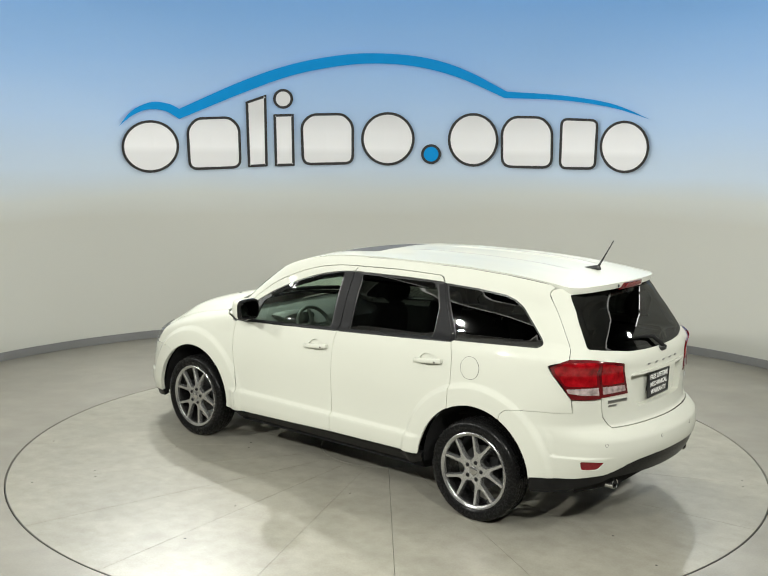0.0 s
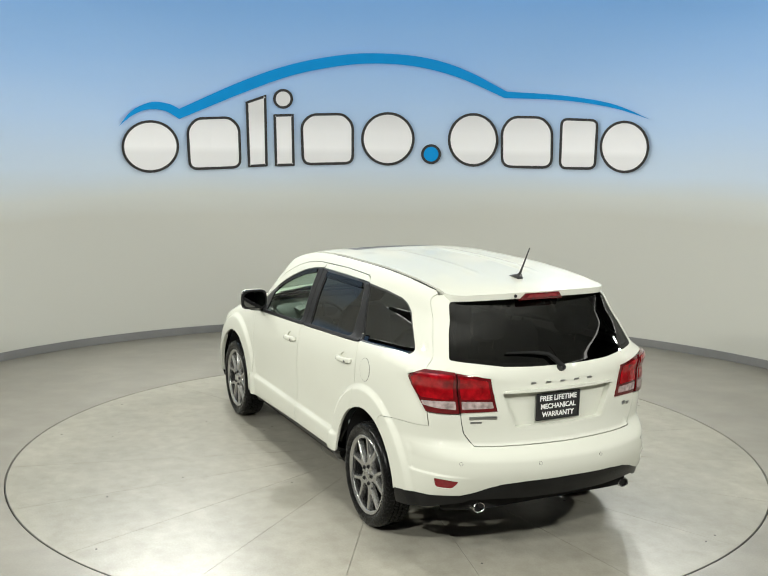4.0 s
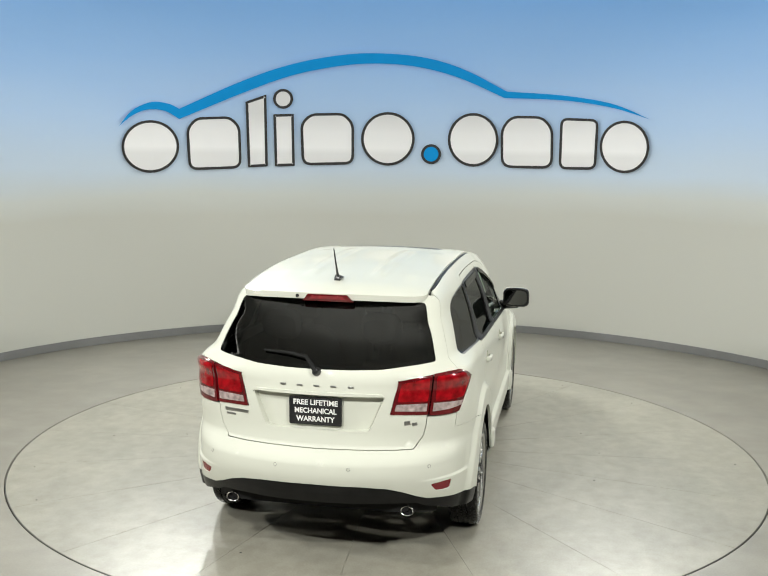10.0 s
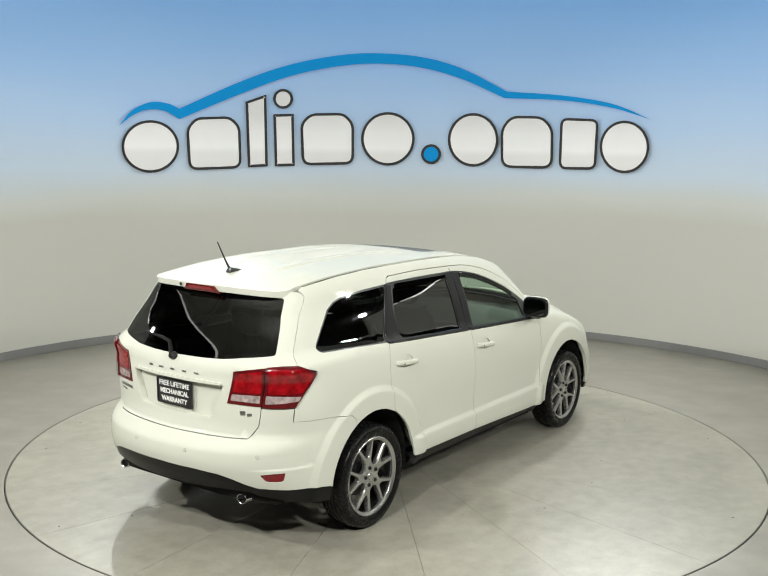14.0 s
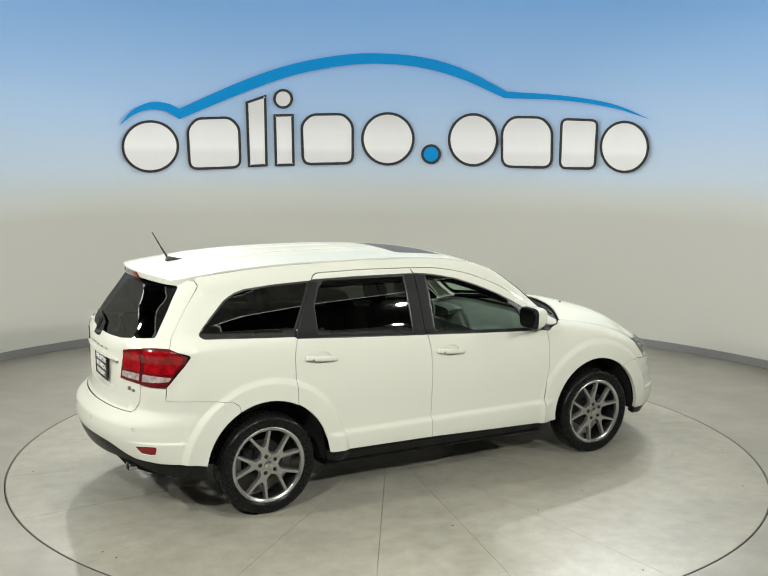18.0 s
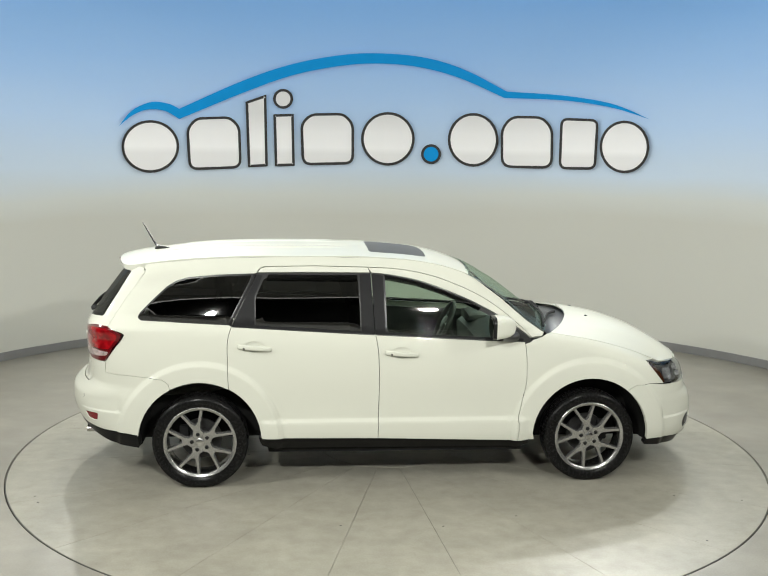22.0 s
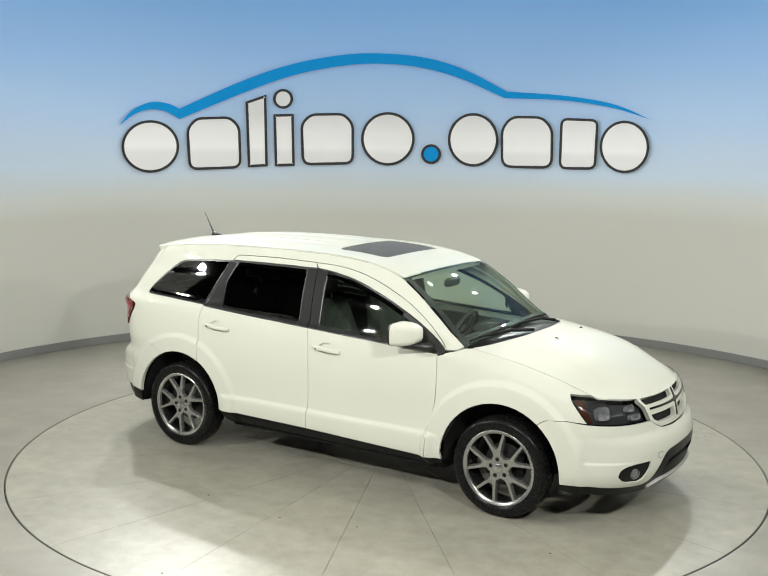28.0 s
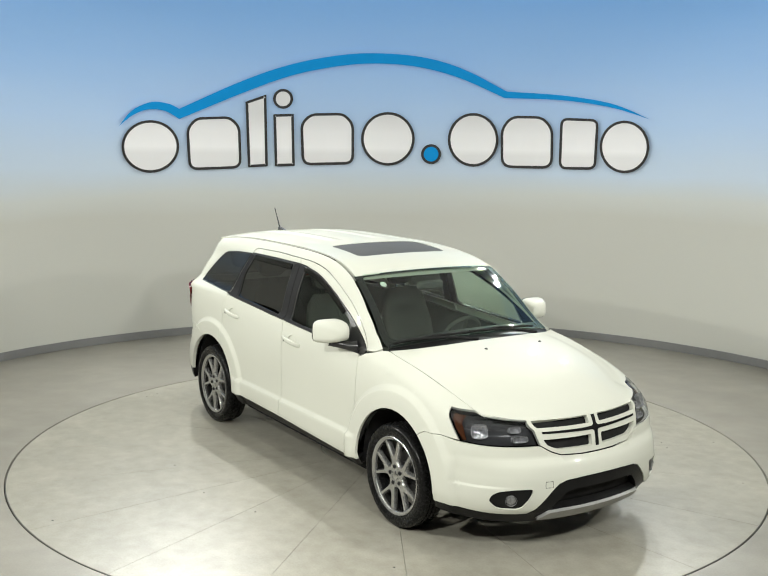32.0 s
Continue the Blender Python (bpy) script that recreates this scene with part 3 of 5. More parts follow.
# lamps under the canopy
HOUSING = mat("lamp_housing", (0.03, 0.03, 0.03), rough=0.5)
for a, far, high, tip, watt in LAMPS:
    lamp = new("studio_lamp")
    lamp.matrix_world = pose(0, 0, 0, 0, 0, a) @ pose(far, 0, high)
    tagged(lamp, "black studio lamp tilted down towards the turntable", "lamp", group="studio lamps")
    lean = pose(0, 0, 0, 0, tip, 0)
    part("housing", lathe([(0.0, 0.20), (0.035, 0.20), (0.060, 0.16), (0.088, 0.05), (0.092, 0.008), (0.084, 0.008), (0.080, 0.03)], 24, "z"), HOUSING, lamp, m=lean)
    part("lens", lathe([(0.0, 0.012), (0.060, 0.014), (0.082, 0.020)], 24, "z"), LENS, lamp, "glowing lamp lens", m=lean)
    top = lean @ Vector((0, 0, 0.15))
    part("hanger", tube([tuple(top), (top.x, 0, 5.04 - high)], [0.010, 0.010], 8), HOUSING, lamp)

# short tube lights on the top edge of the side walls
for a in (5.5, 13.5, 21.5, 158.5, 166.5, 174.5):
    lit = new("tube_light")
    lit.matrix_world = pose(0, 0, 0, 0, 0, a) @ pose(WALL_R + 0.06, 0, SIDE_H)
    tagged(lit, "short white tube light on the wall's top edge", "lamp", group="tube lights on the wall")
    part("holder", moved(box(0.05, 0.66, 0.02, 0.004), 0, 0, 0.010), HOUSING, lit)
    part("tube", tube([(-0.008, -0.31, 0.038), (-0.008, 0.31, 0.038)], [0.016, 0.016], 12), TUBE, lit, "glowing white tube")
    for y in (-0.315, 0.315):
        part("end_cap", moved(box(0.036, 0.02, 0.04, 0.004), -0.008, y, 0.038), PLATE_WHITE, lit)

# ---- overlaid emblem, added to the wall as a sign: plain shapes in the emblem's colours ----
SIGN_BLUE = mat("sign_blue", (0.0, 0.285, 0.70), rough=0.7, var=0.02, spec=0.2)
SIGN_WHITE = mat("sign_white", (0.80, 0.79, 0.79), rough=0.6, var=0.02)
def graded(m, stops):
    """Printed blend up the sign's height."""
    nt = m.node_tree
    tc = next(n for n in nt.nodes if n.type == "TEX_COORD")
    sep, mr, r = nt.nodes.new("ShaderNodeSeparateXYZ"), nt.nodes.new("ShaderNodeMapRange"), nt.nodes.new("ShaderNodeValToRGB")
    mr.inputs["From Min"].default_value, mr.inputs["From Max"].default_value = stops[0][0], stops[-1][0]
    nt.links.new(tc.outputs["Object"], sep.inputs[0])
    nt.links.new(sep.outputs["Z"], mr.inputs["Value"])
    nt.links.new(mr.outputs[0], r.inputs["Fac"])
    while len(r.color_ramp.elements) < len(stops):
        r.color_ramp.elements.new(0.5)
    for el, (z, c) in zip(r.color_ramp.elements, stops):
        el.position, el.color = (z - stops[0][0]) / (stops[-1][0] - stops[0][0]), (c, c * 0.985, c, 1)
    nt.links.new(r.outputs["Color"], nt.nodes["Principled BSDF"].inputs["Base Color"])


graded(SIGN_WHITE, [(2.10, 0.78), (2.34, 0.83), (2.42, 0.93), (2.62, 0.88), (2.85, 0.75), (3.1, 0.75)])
SIGN_DARK = mat("sign_dark", (0.02, 0.018, 0.02), rough=0.6, var=0.05)
VIEW = Vector(EYE)


def on_wall(h, v, off):
    """A place on the curved wall by its bearing and height as seen from the open side of the room."""
    r = WALL_R - off
    d = Vector((h, 1.0, v))
    a = d.x * d.x + d.y * d.y
    b = 2 * (VIEW.x * d.x + VIEW.y * d.y)
    c = VIEW.x ** 2 + VIEW.y ** 2 - r * r
    s = (-b + math.sqrt(b * b - 4 * a * c)) / (2 * a)
    return VIEW + d * s


def bearing(u, w):
    """Sign coordinates (0..1 across, height in the same unit) to bearing and slope, allowing for the room's lean."""
    m = CAMERA_POSE.to_3x3() @ Vector(((u - 0.5) * 0.7855, w * 0.7855, -1.0))
    return m.x / m.y, m.z / m.y


def sign_piece(name, outline, material, parent, depth, off, label=""):
    skin = lambda u, w: on_wall(*bearing(u, w), off)
    lo = dense(outline, 0.02)
    from mathutils.geometry import delaunay_2d_cdt
    k = len(lo)
    inner = [Vector((u, w)) for u in np.arange(0.0, 1.0, 0.025) for w in np.arange(0.12, 0.32, 0.025) if inside((u, w), lo)]
    vo, eo, fo, *_ = delaunay_2d_cdt([Vector(p) for p in lo] + inner, [(i, (i + 1) % k) for i in range(k)], [], 0, 1e-7)
    faces = [f for f in fo if inside((sum(vo[i].x for i in f) / len(f), sum(vo[i].y for i in f) / len(f)), lo)]
    bm = bmesh.new()
    front = [bm.verts.new(on_wall(*bearing(*v), off + depth)) for v in vo]
    rear = [bm.verts.new(on_wall(*bearing(*v), off)) for v in vo]
    for f in faces:
        bm.faces.new([front[i] for i in f])
        bm.faces.new([rear[i] for i in reversed(f)])
    edge = {}
    for f in faces:
        for a, b in zip(f, list(f[1:]) + [f[0]]):
            edge[(a, b)] = 1
    for a, b in [e for e in edge if (e[1], e[0]) not in edge]:
        bm.faces.new((front[a], front[b], rear[b], rear[a]))
    loose = [v for v in bm.verts if not v.link_faces]
    bmesh.ops.delete(bm, geom=loose, context="VERTS")
    return part(name, bm, material, parent, label, smooth=False)


def grown(poly, g):
    """An outline moved outwards by g."""
    out = []
    k = len(poly)
    area = sum(poly[i][0] * poly[(i + 1) % k][1] - poly[(i + 1) % k][0] * poly[i][1] for i in range(k))
    for i in range(k):
        a, p, b = Vector(poly[i - 1]), Vector(poly[i]), Vector(poly[(i + 1) % k])
        u, v = (p - a).normalized(), (b - p).normalized()
        n = Vector((u.y + v.y, -u.x - v.x))
        n = n / max(0.5, n.length_squared / 2) * math.copysign(1.0, area)
        out.append(tuple(p + n * g))
    return out


def oval(u, w, ru, rw, n=40):
    return [(u + ru * math.cos(2 * math.pi * k / n), w + rw * math.sin(2 * math.pi * k / n)) for k in range(n)]


sign = new("overlay_sign")
tagged(sign, "overlaid emblem built as a large wall sign, blue arch over white blocks and dot", "sign")
upper = soft([(0.1550, 0.2111), (0.1722, 0.2315), (0.1977, 0.2423), (0.2200, 0.2398), (0.2334, 0.2334)], 8) + soft([(0.2334, 0.2334), (0.3189, 0.2710), (0.3827, 0.2921), (0.4464, 0.3036), (0.4974, 0.3055), (0.5548, 0.2997), (0.6059, 0.2838), (0.6601, 0.2557)], 8)[1:] + soft([(0.6601, 0.2557), (0.7334, 0.2506), (0.7972, 0.2398), (0.8450, 0.2200)], 8)[1:]
lower = soft([(0.8450, 0.2200), (0.7972, 0.2347), (0.7334, 0.2443), (0.6569, 0.2474)], 8) + soft([(0.6569, 0.2474), (0.5995, 0.2730), (0.5485, 0.2870), (0.4974, 0.2921), (0.4464, 0.2895), (0.3827, 0.2774), (0.3189, 0.2551), (0.2334, 0.2200)], 8)[1:] + soft([(0.2334, 0.2200), (0.2136, 0.2309), (0.1913, 0.2321), (0.1722, 0.2245), (0.1550, 0.2111)], 8)[1:]
arch = upper[:-1] + lower[:-1]
sign_piece("arch", arch, SIGN_BLUE, sign, 0.02, 0.03, "blue car-roof arch")
BLOCKS = [oval(0.1958, 0.1843, 0.0370, 0.0338),
          rounded([(0.2430, 0.2079), (0.2551, 0.2219), (0.2997, 0.2232), (0.3125, 0.2105), (0.3144, 0.1562), (0.2462, 0.1537)], 0.012),
          rounded([(0.3202, 0.2423), (0.3463, 0.2513), (0.3482, 0.1588), (0.3233, 0.1575)], 0.001),
          rounded([(0.3565, 0.2258), (0.3820, 0.2264), (0.3833, 0.1594), (0.3584, 0.1588)], 0.001),
          rounded([(0.3916, 0.2143), (0.4043, 0.2270), (0.4477, 0.2277), (0.4605, 0.2143), (0.4605, 0.1614), (0.3935, 0.1601)], 0.012),
          oval(0.5051, 0.1942, 0.0344, 0.0344),
          oval(0.6161, 0.1929, 0.0325, 0.0344),
          rounded([(0.6524, 0.2079), (0.6658, 0.2239), (0.7066, 0.2232), (0.7200, 0.2079), (0.7194, 0.1556), (0.6524, 0.1569)], 0.014),
          rounded([(0.7302, 0.2213), (0.7793, 0.2194), (0.7755, 0.1543), (0.7277, 0.1550)], 0.010),
          oval(0.8131, 0.1837, 0.0319, 0.0338)]
for shape in BLOCKS:
    sign_piece("block_outline", grown(shape, 0.0005), SIGN_DARK, sign, 0.012, 0.03, "black outline of a white block")
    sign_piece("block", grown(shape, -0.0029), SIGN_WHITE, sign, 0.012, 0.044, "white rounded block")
for u, w, r, col in ((0.3686, 0.2463, 0.0130, SIGN_WHITE), (0.5613, 0.1742, 0.0130, SIGN_BLUE)):
    sign_piece("dot_outline", oval(u, w, r, r, 28), SIGN_DARK, sign, 0.012, 0.03, "black outline of a dot")
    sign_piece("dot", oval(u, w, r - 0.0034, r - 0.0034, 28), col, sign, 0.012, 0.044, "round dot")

# ---- turntable ----
table = new("turntable")
tagged(table, "round turntable of worn pale concrete wedge plates", "turntable")
INNER, N_WEDGE, FIRST = 0.55, 20, 4.5
mid_bm = lathe([(0.0, 0.0), (INNER - 0.004, 0.0), (INNER - 0.001, -0.003), (INNER - 0.001, -0.05), (0.0, -0.05)], 64, "z")
part("hub_plate", mid_bm, TABLE, table)
part("carrier", lathe([(0.0, -0.05), (TABLE_R - 0.02, -0.05), (TABLE_R - 0.02, -0.25), (0.0, -0.25)], 96, "z"), SLOT, table)
part("rim", lathe([(TABLE_R - 0.006, -0.05), (TABLE_R - 0.006, -0.001), (TABLE_R, -0.001), (TABLE_R, -0.25), (TABLE_R - 0.02, -0.25)], 144, "z"), SLOT, table, "dark metal edge of the turntable")


def wedge(a0, a1, r0, r1):
    bm = bmesh.new()
    n = 8
    g = 0.0010
    low, up, top = [], [], []
    ring = []
    for r, order in ((r0, range(n + 1)), (r1, range(n, -1, -1))):
        for k in order:
            da = math.degrees(g / r)
            a = radians(a0 + da + (a1 - a0 - 2 * da) * k / n)
            ring.append((r, a))
    cx = 0.5 * (r0 + r1) * math.cos(radians((a0 + a1) / 2)), 0.5 * (r0 + r1) * math.sin(radians((a0 + a1) / 2))
    for r, a in ring:
        x, y = r * math.cos(a), r * math.sin(a)
        d = Vector((cx[0] - x, cx[1] - y)).normalized() * 0.0016
        low.append(bm.verts.new((x, y, -0.05)))
        up.append(bm.verts.new((x, y, -0.003)))
        top.append(bm.verts.new((x + d.x, y + d.y, 0.0)))
    k = len(ring)
    for i in range(k):
        j = (i + 1) % k
        bm.faces.new((low[i], low[j], up[j], up[i]))
        bm.faces.new((up[i], up[j], top[j], top[i]))
    bm.faces.new(top)
    return bm


for i in range(N_WEDGE):
    a0 = FIRST + 18.0 * i
    part("wedge_plate", wedge(a0, a0 + 18.0, INNER + 0.002, TABLE_R - 0.0065), TABLE, table, smooth=False)
bolt_me = None
for i in range(N_WEDGE):
    for r in (1.15, 1.75, 2.35, 2.80):
        for da in (-2.6, 2.6):
            if random.random() < 0.85:
                continue
            a = radians(FIRST + 18.0 * i + da * 1.5 / r)
            if bolt_me is None:
                ob = part("bolt", lathe([(0.0, 0.0012), (0.006, 0.0012), (0.008, 0.0)], 8, "z"), IRON, table)
                bolt_me = ob.data
            else:
                ob = new("bolt", bolt_me)
                ob.parent = table
            ob.location = (r * math.cos(a), r * math.sin(a), 0.0)

# ---- the car ----
car = new("car")
tagged(car, "white five-door crossover car with grey alloy wheels", "car")


def arch_line(wx, a0, a1, r=ARCH_R, n=14, cz=0.352):
    return [(wx + r * math.cos(radians(a0 + (a1 - a0) * k / n)), cz + r * math.sin(radians(a0 + (a1 - a0) * k / n))) for k in range(n + 1)]


G = 0.0021
door_top = soft([(-0.215, 1.594), (0.0, 1.582), (0.21, 1.546), (0.40, 1.487), (0.61, 1.394), (0.78, 1.283), (0.90, 1.185), (0.985, 1.105)])
glass_top_f = soft([(-0.195, 1.556), (-0.05, 1.540), (0.14, 1.503), (0.32, 1.446), (0.50, 1.375), (0.66, 1.298), (0.79, 1.225), (0.89, 1.160), (0.985, 1.090)])
seam_f = soft([(0.945, 1.050), (0.955, 0.94), (0.953, 0.76), (0.92, 0.611), (0.893, 0.49), (0.902, 0.452), (0.890, 0.328)])
seam_m = soft([(-0.148, 0.362), (-0.146, 0.52), (-0.140, 0.78), (-0.148, 1.0), (-0.168, 1.126)])
seam_r = soft([(-1.232, 0.745), (-1.238, 0.9), (-1.240, 1.05), (-1.232, 1.12), (-1.212, 1.186)])


def belt_line(x0, x1, dz=0.0, n=12):
    return [(x0 + (x1 - x0) * k / n, belt(x0 + (x1 - x0) * k / n) + dz) for k in range(n + 1)]


def sill_skin(x, z):
    return side(x, z) - Vector((0, 0.004 + 0.45 * max(0.0, 0.355 - z), 0))


def handle_hollow(x0, z0):
    return [(x0 + 0.072 * math.cos(a), z0 + 0.006 + 0.040 * math.sin(a)) for a in [2 * math.pi * k / 28 for k in range(28)]]


CUPS = (handle_hollow(0.022, 0.988), handle_hollow(-1.045, 1.040))
for flip in (False, True):
    # front door
    skin_below = [(x - G, z) for x, z in seam_f] + [(0.4, 0.343)] + [(x + G, z) for x, z in seam_m] + belt_line(-0.160, 0.94, -0.004)
    fd = panel("front_door", skin_below, side, PAINT, car, "white front door skin", holes=[CUPS[0]], flip=flip)
    frame_up = [(x, z) for x, z in door_top] + [(x + 0.006, z + 0.004) for x, z in reversed(glass_top_f)]
    panel("window_frame", frame_up, side, PAINT, fd, step=0.03, flip=flip)
    glass_f = rounded([(-0.092, 1.518), (0.0, 1.513), (0.14, 1.478), (0.32, 1.418), (0.50, 1.345), (0.66, 1.266), (0.70, 1.244), (0.755, 1.095), (0.40, 1.112), (-0.080, 1.140)], 0.03)
    band_f = [(-0.192, 1.554)] + glass_top_f[1:-1] + [(0.985, 1.088), (0.99, 1.066)] + belt_line(0.94, -0.166, 0.0)
    panel("window_surround", band_f, side, TRIM, fd, "black window surround and mirror patch", step=0.04, holes=[glass_f], inset=0.003, rim=0.012, flip=flip)
    panel("pillar_cover", [(-0.192, 1.552), (-0.108, 1.537), (-0.094, 1.142), (-0.168, 1.128)], side, PILLAR, fd, "satin dark grey pillar cover", inset=0.0, rim=0.003, flip=flip)
    panel("window_pane", glass_f, side, FRONT_GLASS, fd, "green-tinted window pane", inset=0.009, rim=0.0, flip=flip)
    panel("rain_visor", [(-0.095, 1.538), (-0.05, 1.532), (0.14, 1.496), (0.32, 1.438), (0.50, 1.367), (0.62, 1.308), (0.60, 1.285), (0.48, 1.343), (0.31, 1.408), (0.13, 1.465), (-0.05, 1.500), (-0.092, 1.505)], side, SMOKE, fd, "smoked plastic rain visor", step=0.03, inset=-0.008, rim=0.010, flip=flip)
    panel("belt_trim", belt_line(-0.163, 0.93, 0.004) + belt_line(0.93, -0.163, 0.018), side, PILLAR, fd, "satin black belt moulding", step=0.03, inset=-0.004, rim=0.008, flip=flip)

    # rear door
    rd_low = [(x - G, z) for x, z in seam_m] + belt_line(-0.174, -1.205, -0.004) + [(x + G, z) for x, z in reversed(seam_r)] + [p for p in arch_line(WHEEL_R, 61, 4, ARCH_R + 0.004, 10)] + [(-0.99, 0.374)]
    rd = panel("rear_door", rd_low, side, PAINT, car, "white rear door skin", holes=[CUPS[1]], flip=flip)
    panel("window_frame", [(-0.220, 1.594), (-0.6, 1.604), (-0.97, 1.599), (-1.005, 1.587), (-1.025, 1.562), (-0.7, 1.564), (-0.203, 1.560)], side, PAINT, rd, step=0.03, flip=flip)
    glass_r = rounded([(-0.290, 1.518), (-0.98, 1.522), (-1.040, 1.39), (-1.038, 1.196), (-0.275, 1.152)], 0.025)
    band_r = [(-0.200, 1.556), (-0.7, 1.560), (-1.03, 1.558), (-1.213, 1.19)] + belt_line(-1.205, -0.174, 0.0)
    panel("window_surround", band_r, side, TRIM, rd, "black window surround", step=0.04, holes=[glass_r], inset=0.003, rim=0.012, flip=flip)
    panel("pillar_cover", [(-0.198, 1.552), (-0.280, 1.546), (-0.268, 1.140), (-0.174, 1.130)], side, PILLAR, rd, "satin dark grey pillar cover", rim=0.003, flip=flip)
    panel("pillar_cover", [(-1.036, 1.546), (-0.990, 1.540), (-1.048, 1.395), (-1.046, 1.190), (-1.204, 1.197)], side, PILLAR, rd, "satin dark grey pillar cover", rim=0.003, flip=flip)
    panel("window_pane", glass_r, side, DARK_GLASS, rd, "dark privacy glass pane", inset=0.009, rim=0.0, flip=flip)
    panel("rain_visor", rounded([(-0.292, 1.540), (-0.95, 1.546), (-0.968, 1.508), (-0.30, 1.500)], 0.02), side, SMOKE, rd, "smoked plastic rain visor", step=0.03, inset=-0.008, rim=0.010, flip=flip)
    panel("belt_trim", belt_line(-0.178, -1.205, 0.004) + belt_line(-1.205, -0.178, 0.018), side, PILLAR, rd, "satin black belt moulding", step=0.03, inset=-0.004, rim=0.008, flip=flip)

    # body side: quarter, rail over the doors, windscreen pillar
    q_glass = rounded([(-1.885, 1.250), (-1.865, 1.285), (-1.78, 1.370), (-1.68, 1.462), (-1.61, 1.503), (-1.53, 1.526), (-1.32, 1.545), (-1.048, 1.556), (-1.225, 1.197), (-1.41, 1.206), (-1.70, 1.222), (-1.86, 1.230)], 0.015)
    hatch_seam = soft([(-1.850, 1.598), (-1.840, 1.560), (-1.880, 1.500), (-1.975, 1.370), (-2.045, 1.262), (-2.085, 1.190)])
    head = [(x, z + 0.005) for x, z in door_top]
    lamp_edge = soft([(-2.085, 1.183), (-2.03, 1.164), (-1.970, 1.140), (-1.983, 1.105), (-2.038, 1.035), (-2.110, 0.937)])
    outline = ([(x - G, z) for x, z in seam_r] + [(-1.036, 1.559), (-1.013, 1.590), (-0.985, 1.604), (-0.6, 1.609), (-0.225, 1.600)] + head + [(1.00, 1.095), (1.075, 1.10), (1.105, 1.118)]
               + [(x, ditch_z(x) - 0.004) for x in (1.06, 0.98, 0.88, 0.76, 0.66, 0.56, 0.50, 0.42, 0.34, 0.25, 0.12, 0.0, -0.2, -0.5, -0.9, -1.2, -1.5, -1.7, -1.82)]
               + hatch_seam + lamp_edge + [(-2.115, 0.848), (-1.93, 0.842), (-1.70, 0.819), (-1.657, 0.786)] + [p for p in arch_line(WHEEL_R, 117.3, 62, ARCH_R, 8)])
    bs = panel("body_side", outline, side, PAINT, car, "white body side with roof rail and quarter", holes=[q_glass], step=0.045, flip=flip)
    panel("quarter_window", q_glass, side, DARK_GLASS, bs, "dark privacy quarter window", inset=0.005, rim=0.0, flip=flip)
    panel("quarter_seal", q_glass, side, TRIM, bs, holes=[rounded([(a + (-1.45 - a) * 0.045, b + (1.36 - b) * 0.07) for a, b in q_glass], 0)], inset=0.003, rim=0.004, step=0.03, flip=flip)

    panel("quarter_post", [(-1.0345, 1.557), (-1.052, 1.554), (-1.232, 1.199), (-1.2135, 1.189)], side, PILLAR, bs, "dark post before the quarter window", inset=-0.001, rim=0.002, step=0.03, flip=flip)

    # front wing
    hood_edge = [(x, ditch_z(x) - 0.0015) for x in (2.05, 1.95, 1.85, 1.75, 1.65, 1.55, 1.45, 1.35, 1.25, 1.16)]
    wing = ([(x + G, z) for x, z in reversed(seam_f)] + [(0.985, 1.060), (1.005, 1.075), (1.075, 1.092), (1.12, 1.108)] + hood_edge[::-1]
            + [(1.99, 0.884), (1.893, 0.903), (1.925, 0.86), (2.030, 0.731), (1.90, 0.740), (1.79, 0.738), (1.748, 0.717)] + arch_line(WHEEL_F, 51.3, 176, ARCH_R, 16) + [(1.018, 0.336), (0.895, 0.330)])
    fw = panel("front_wing", wing, side, PAINT, car, "white front wing over the wheel", step=0.026, flip=flip)

    # black sill and wheel housings
    panel("sill", [(-1.02, 0.376), (-0.15, 0.360), (0.88, 0.326), (1.005, 0.333), (0.985, 0.275), (0.9, 0.252), (-0.9, 0.270), (-1.0, 0.300)], sill_skin, PLASTIC, car, "black plastic sill cladding", inset=0.012, rim=0.05, flip=flip)
    for wx in (WHEEL_F, WHEEL_R):
        lin = lathe([(ARCH_R + 0.006, 0.845), (ARCH_R - 0.012, 0.78), (ARCH_R - 0.015, 0.50), (0.30, 0.48), (0.0, 0.48)], 40, "y", 192, -6)
        if flip:
            lin.transform(Matrix.Diagonal((1, -1, 1, 1)))
        part("wheel_housing", lin, DARK, car, m=pose(wx, 0, 0.352))

# roof, sunroof, gutters
sun = rounded([(-0.19, -0.415), (0.23, -0.415), (0.23, 0.415), (-0.19, 0.415)], 0.06)
EDGE = (0.54, 0.45, 0.35, 0.2, 0.0, -0.3, -0.6, -1.0, -1.4, -1.7, -1.85)
roof_out = [(a, ditch_y(a) - 0.022) for a in EDGE] + [(-1.90, 0.583), (-1.935, 0.576), (-1.960, 0.556), (-1.976, 0.52), (-1.983, 0.46), (-1.985, 0.3), (-1.985, 0.0)]
roof_out = roof_out + [(a, -b) for a, b in reversed(roof_out) if b > 0]
rf = panel("roof", roof_out, roof, PAINT, car, "white ribbed roof with rear spoiler", holes=[sun], step=0.045, rim=0.040)
panel("sunroof_pane", sun, roof, SUNROOF, rf, "dark glass sunroof panel", inset=0.003, rim=0.0, step=0.06)
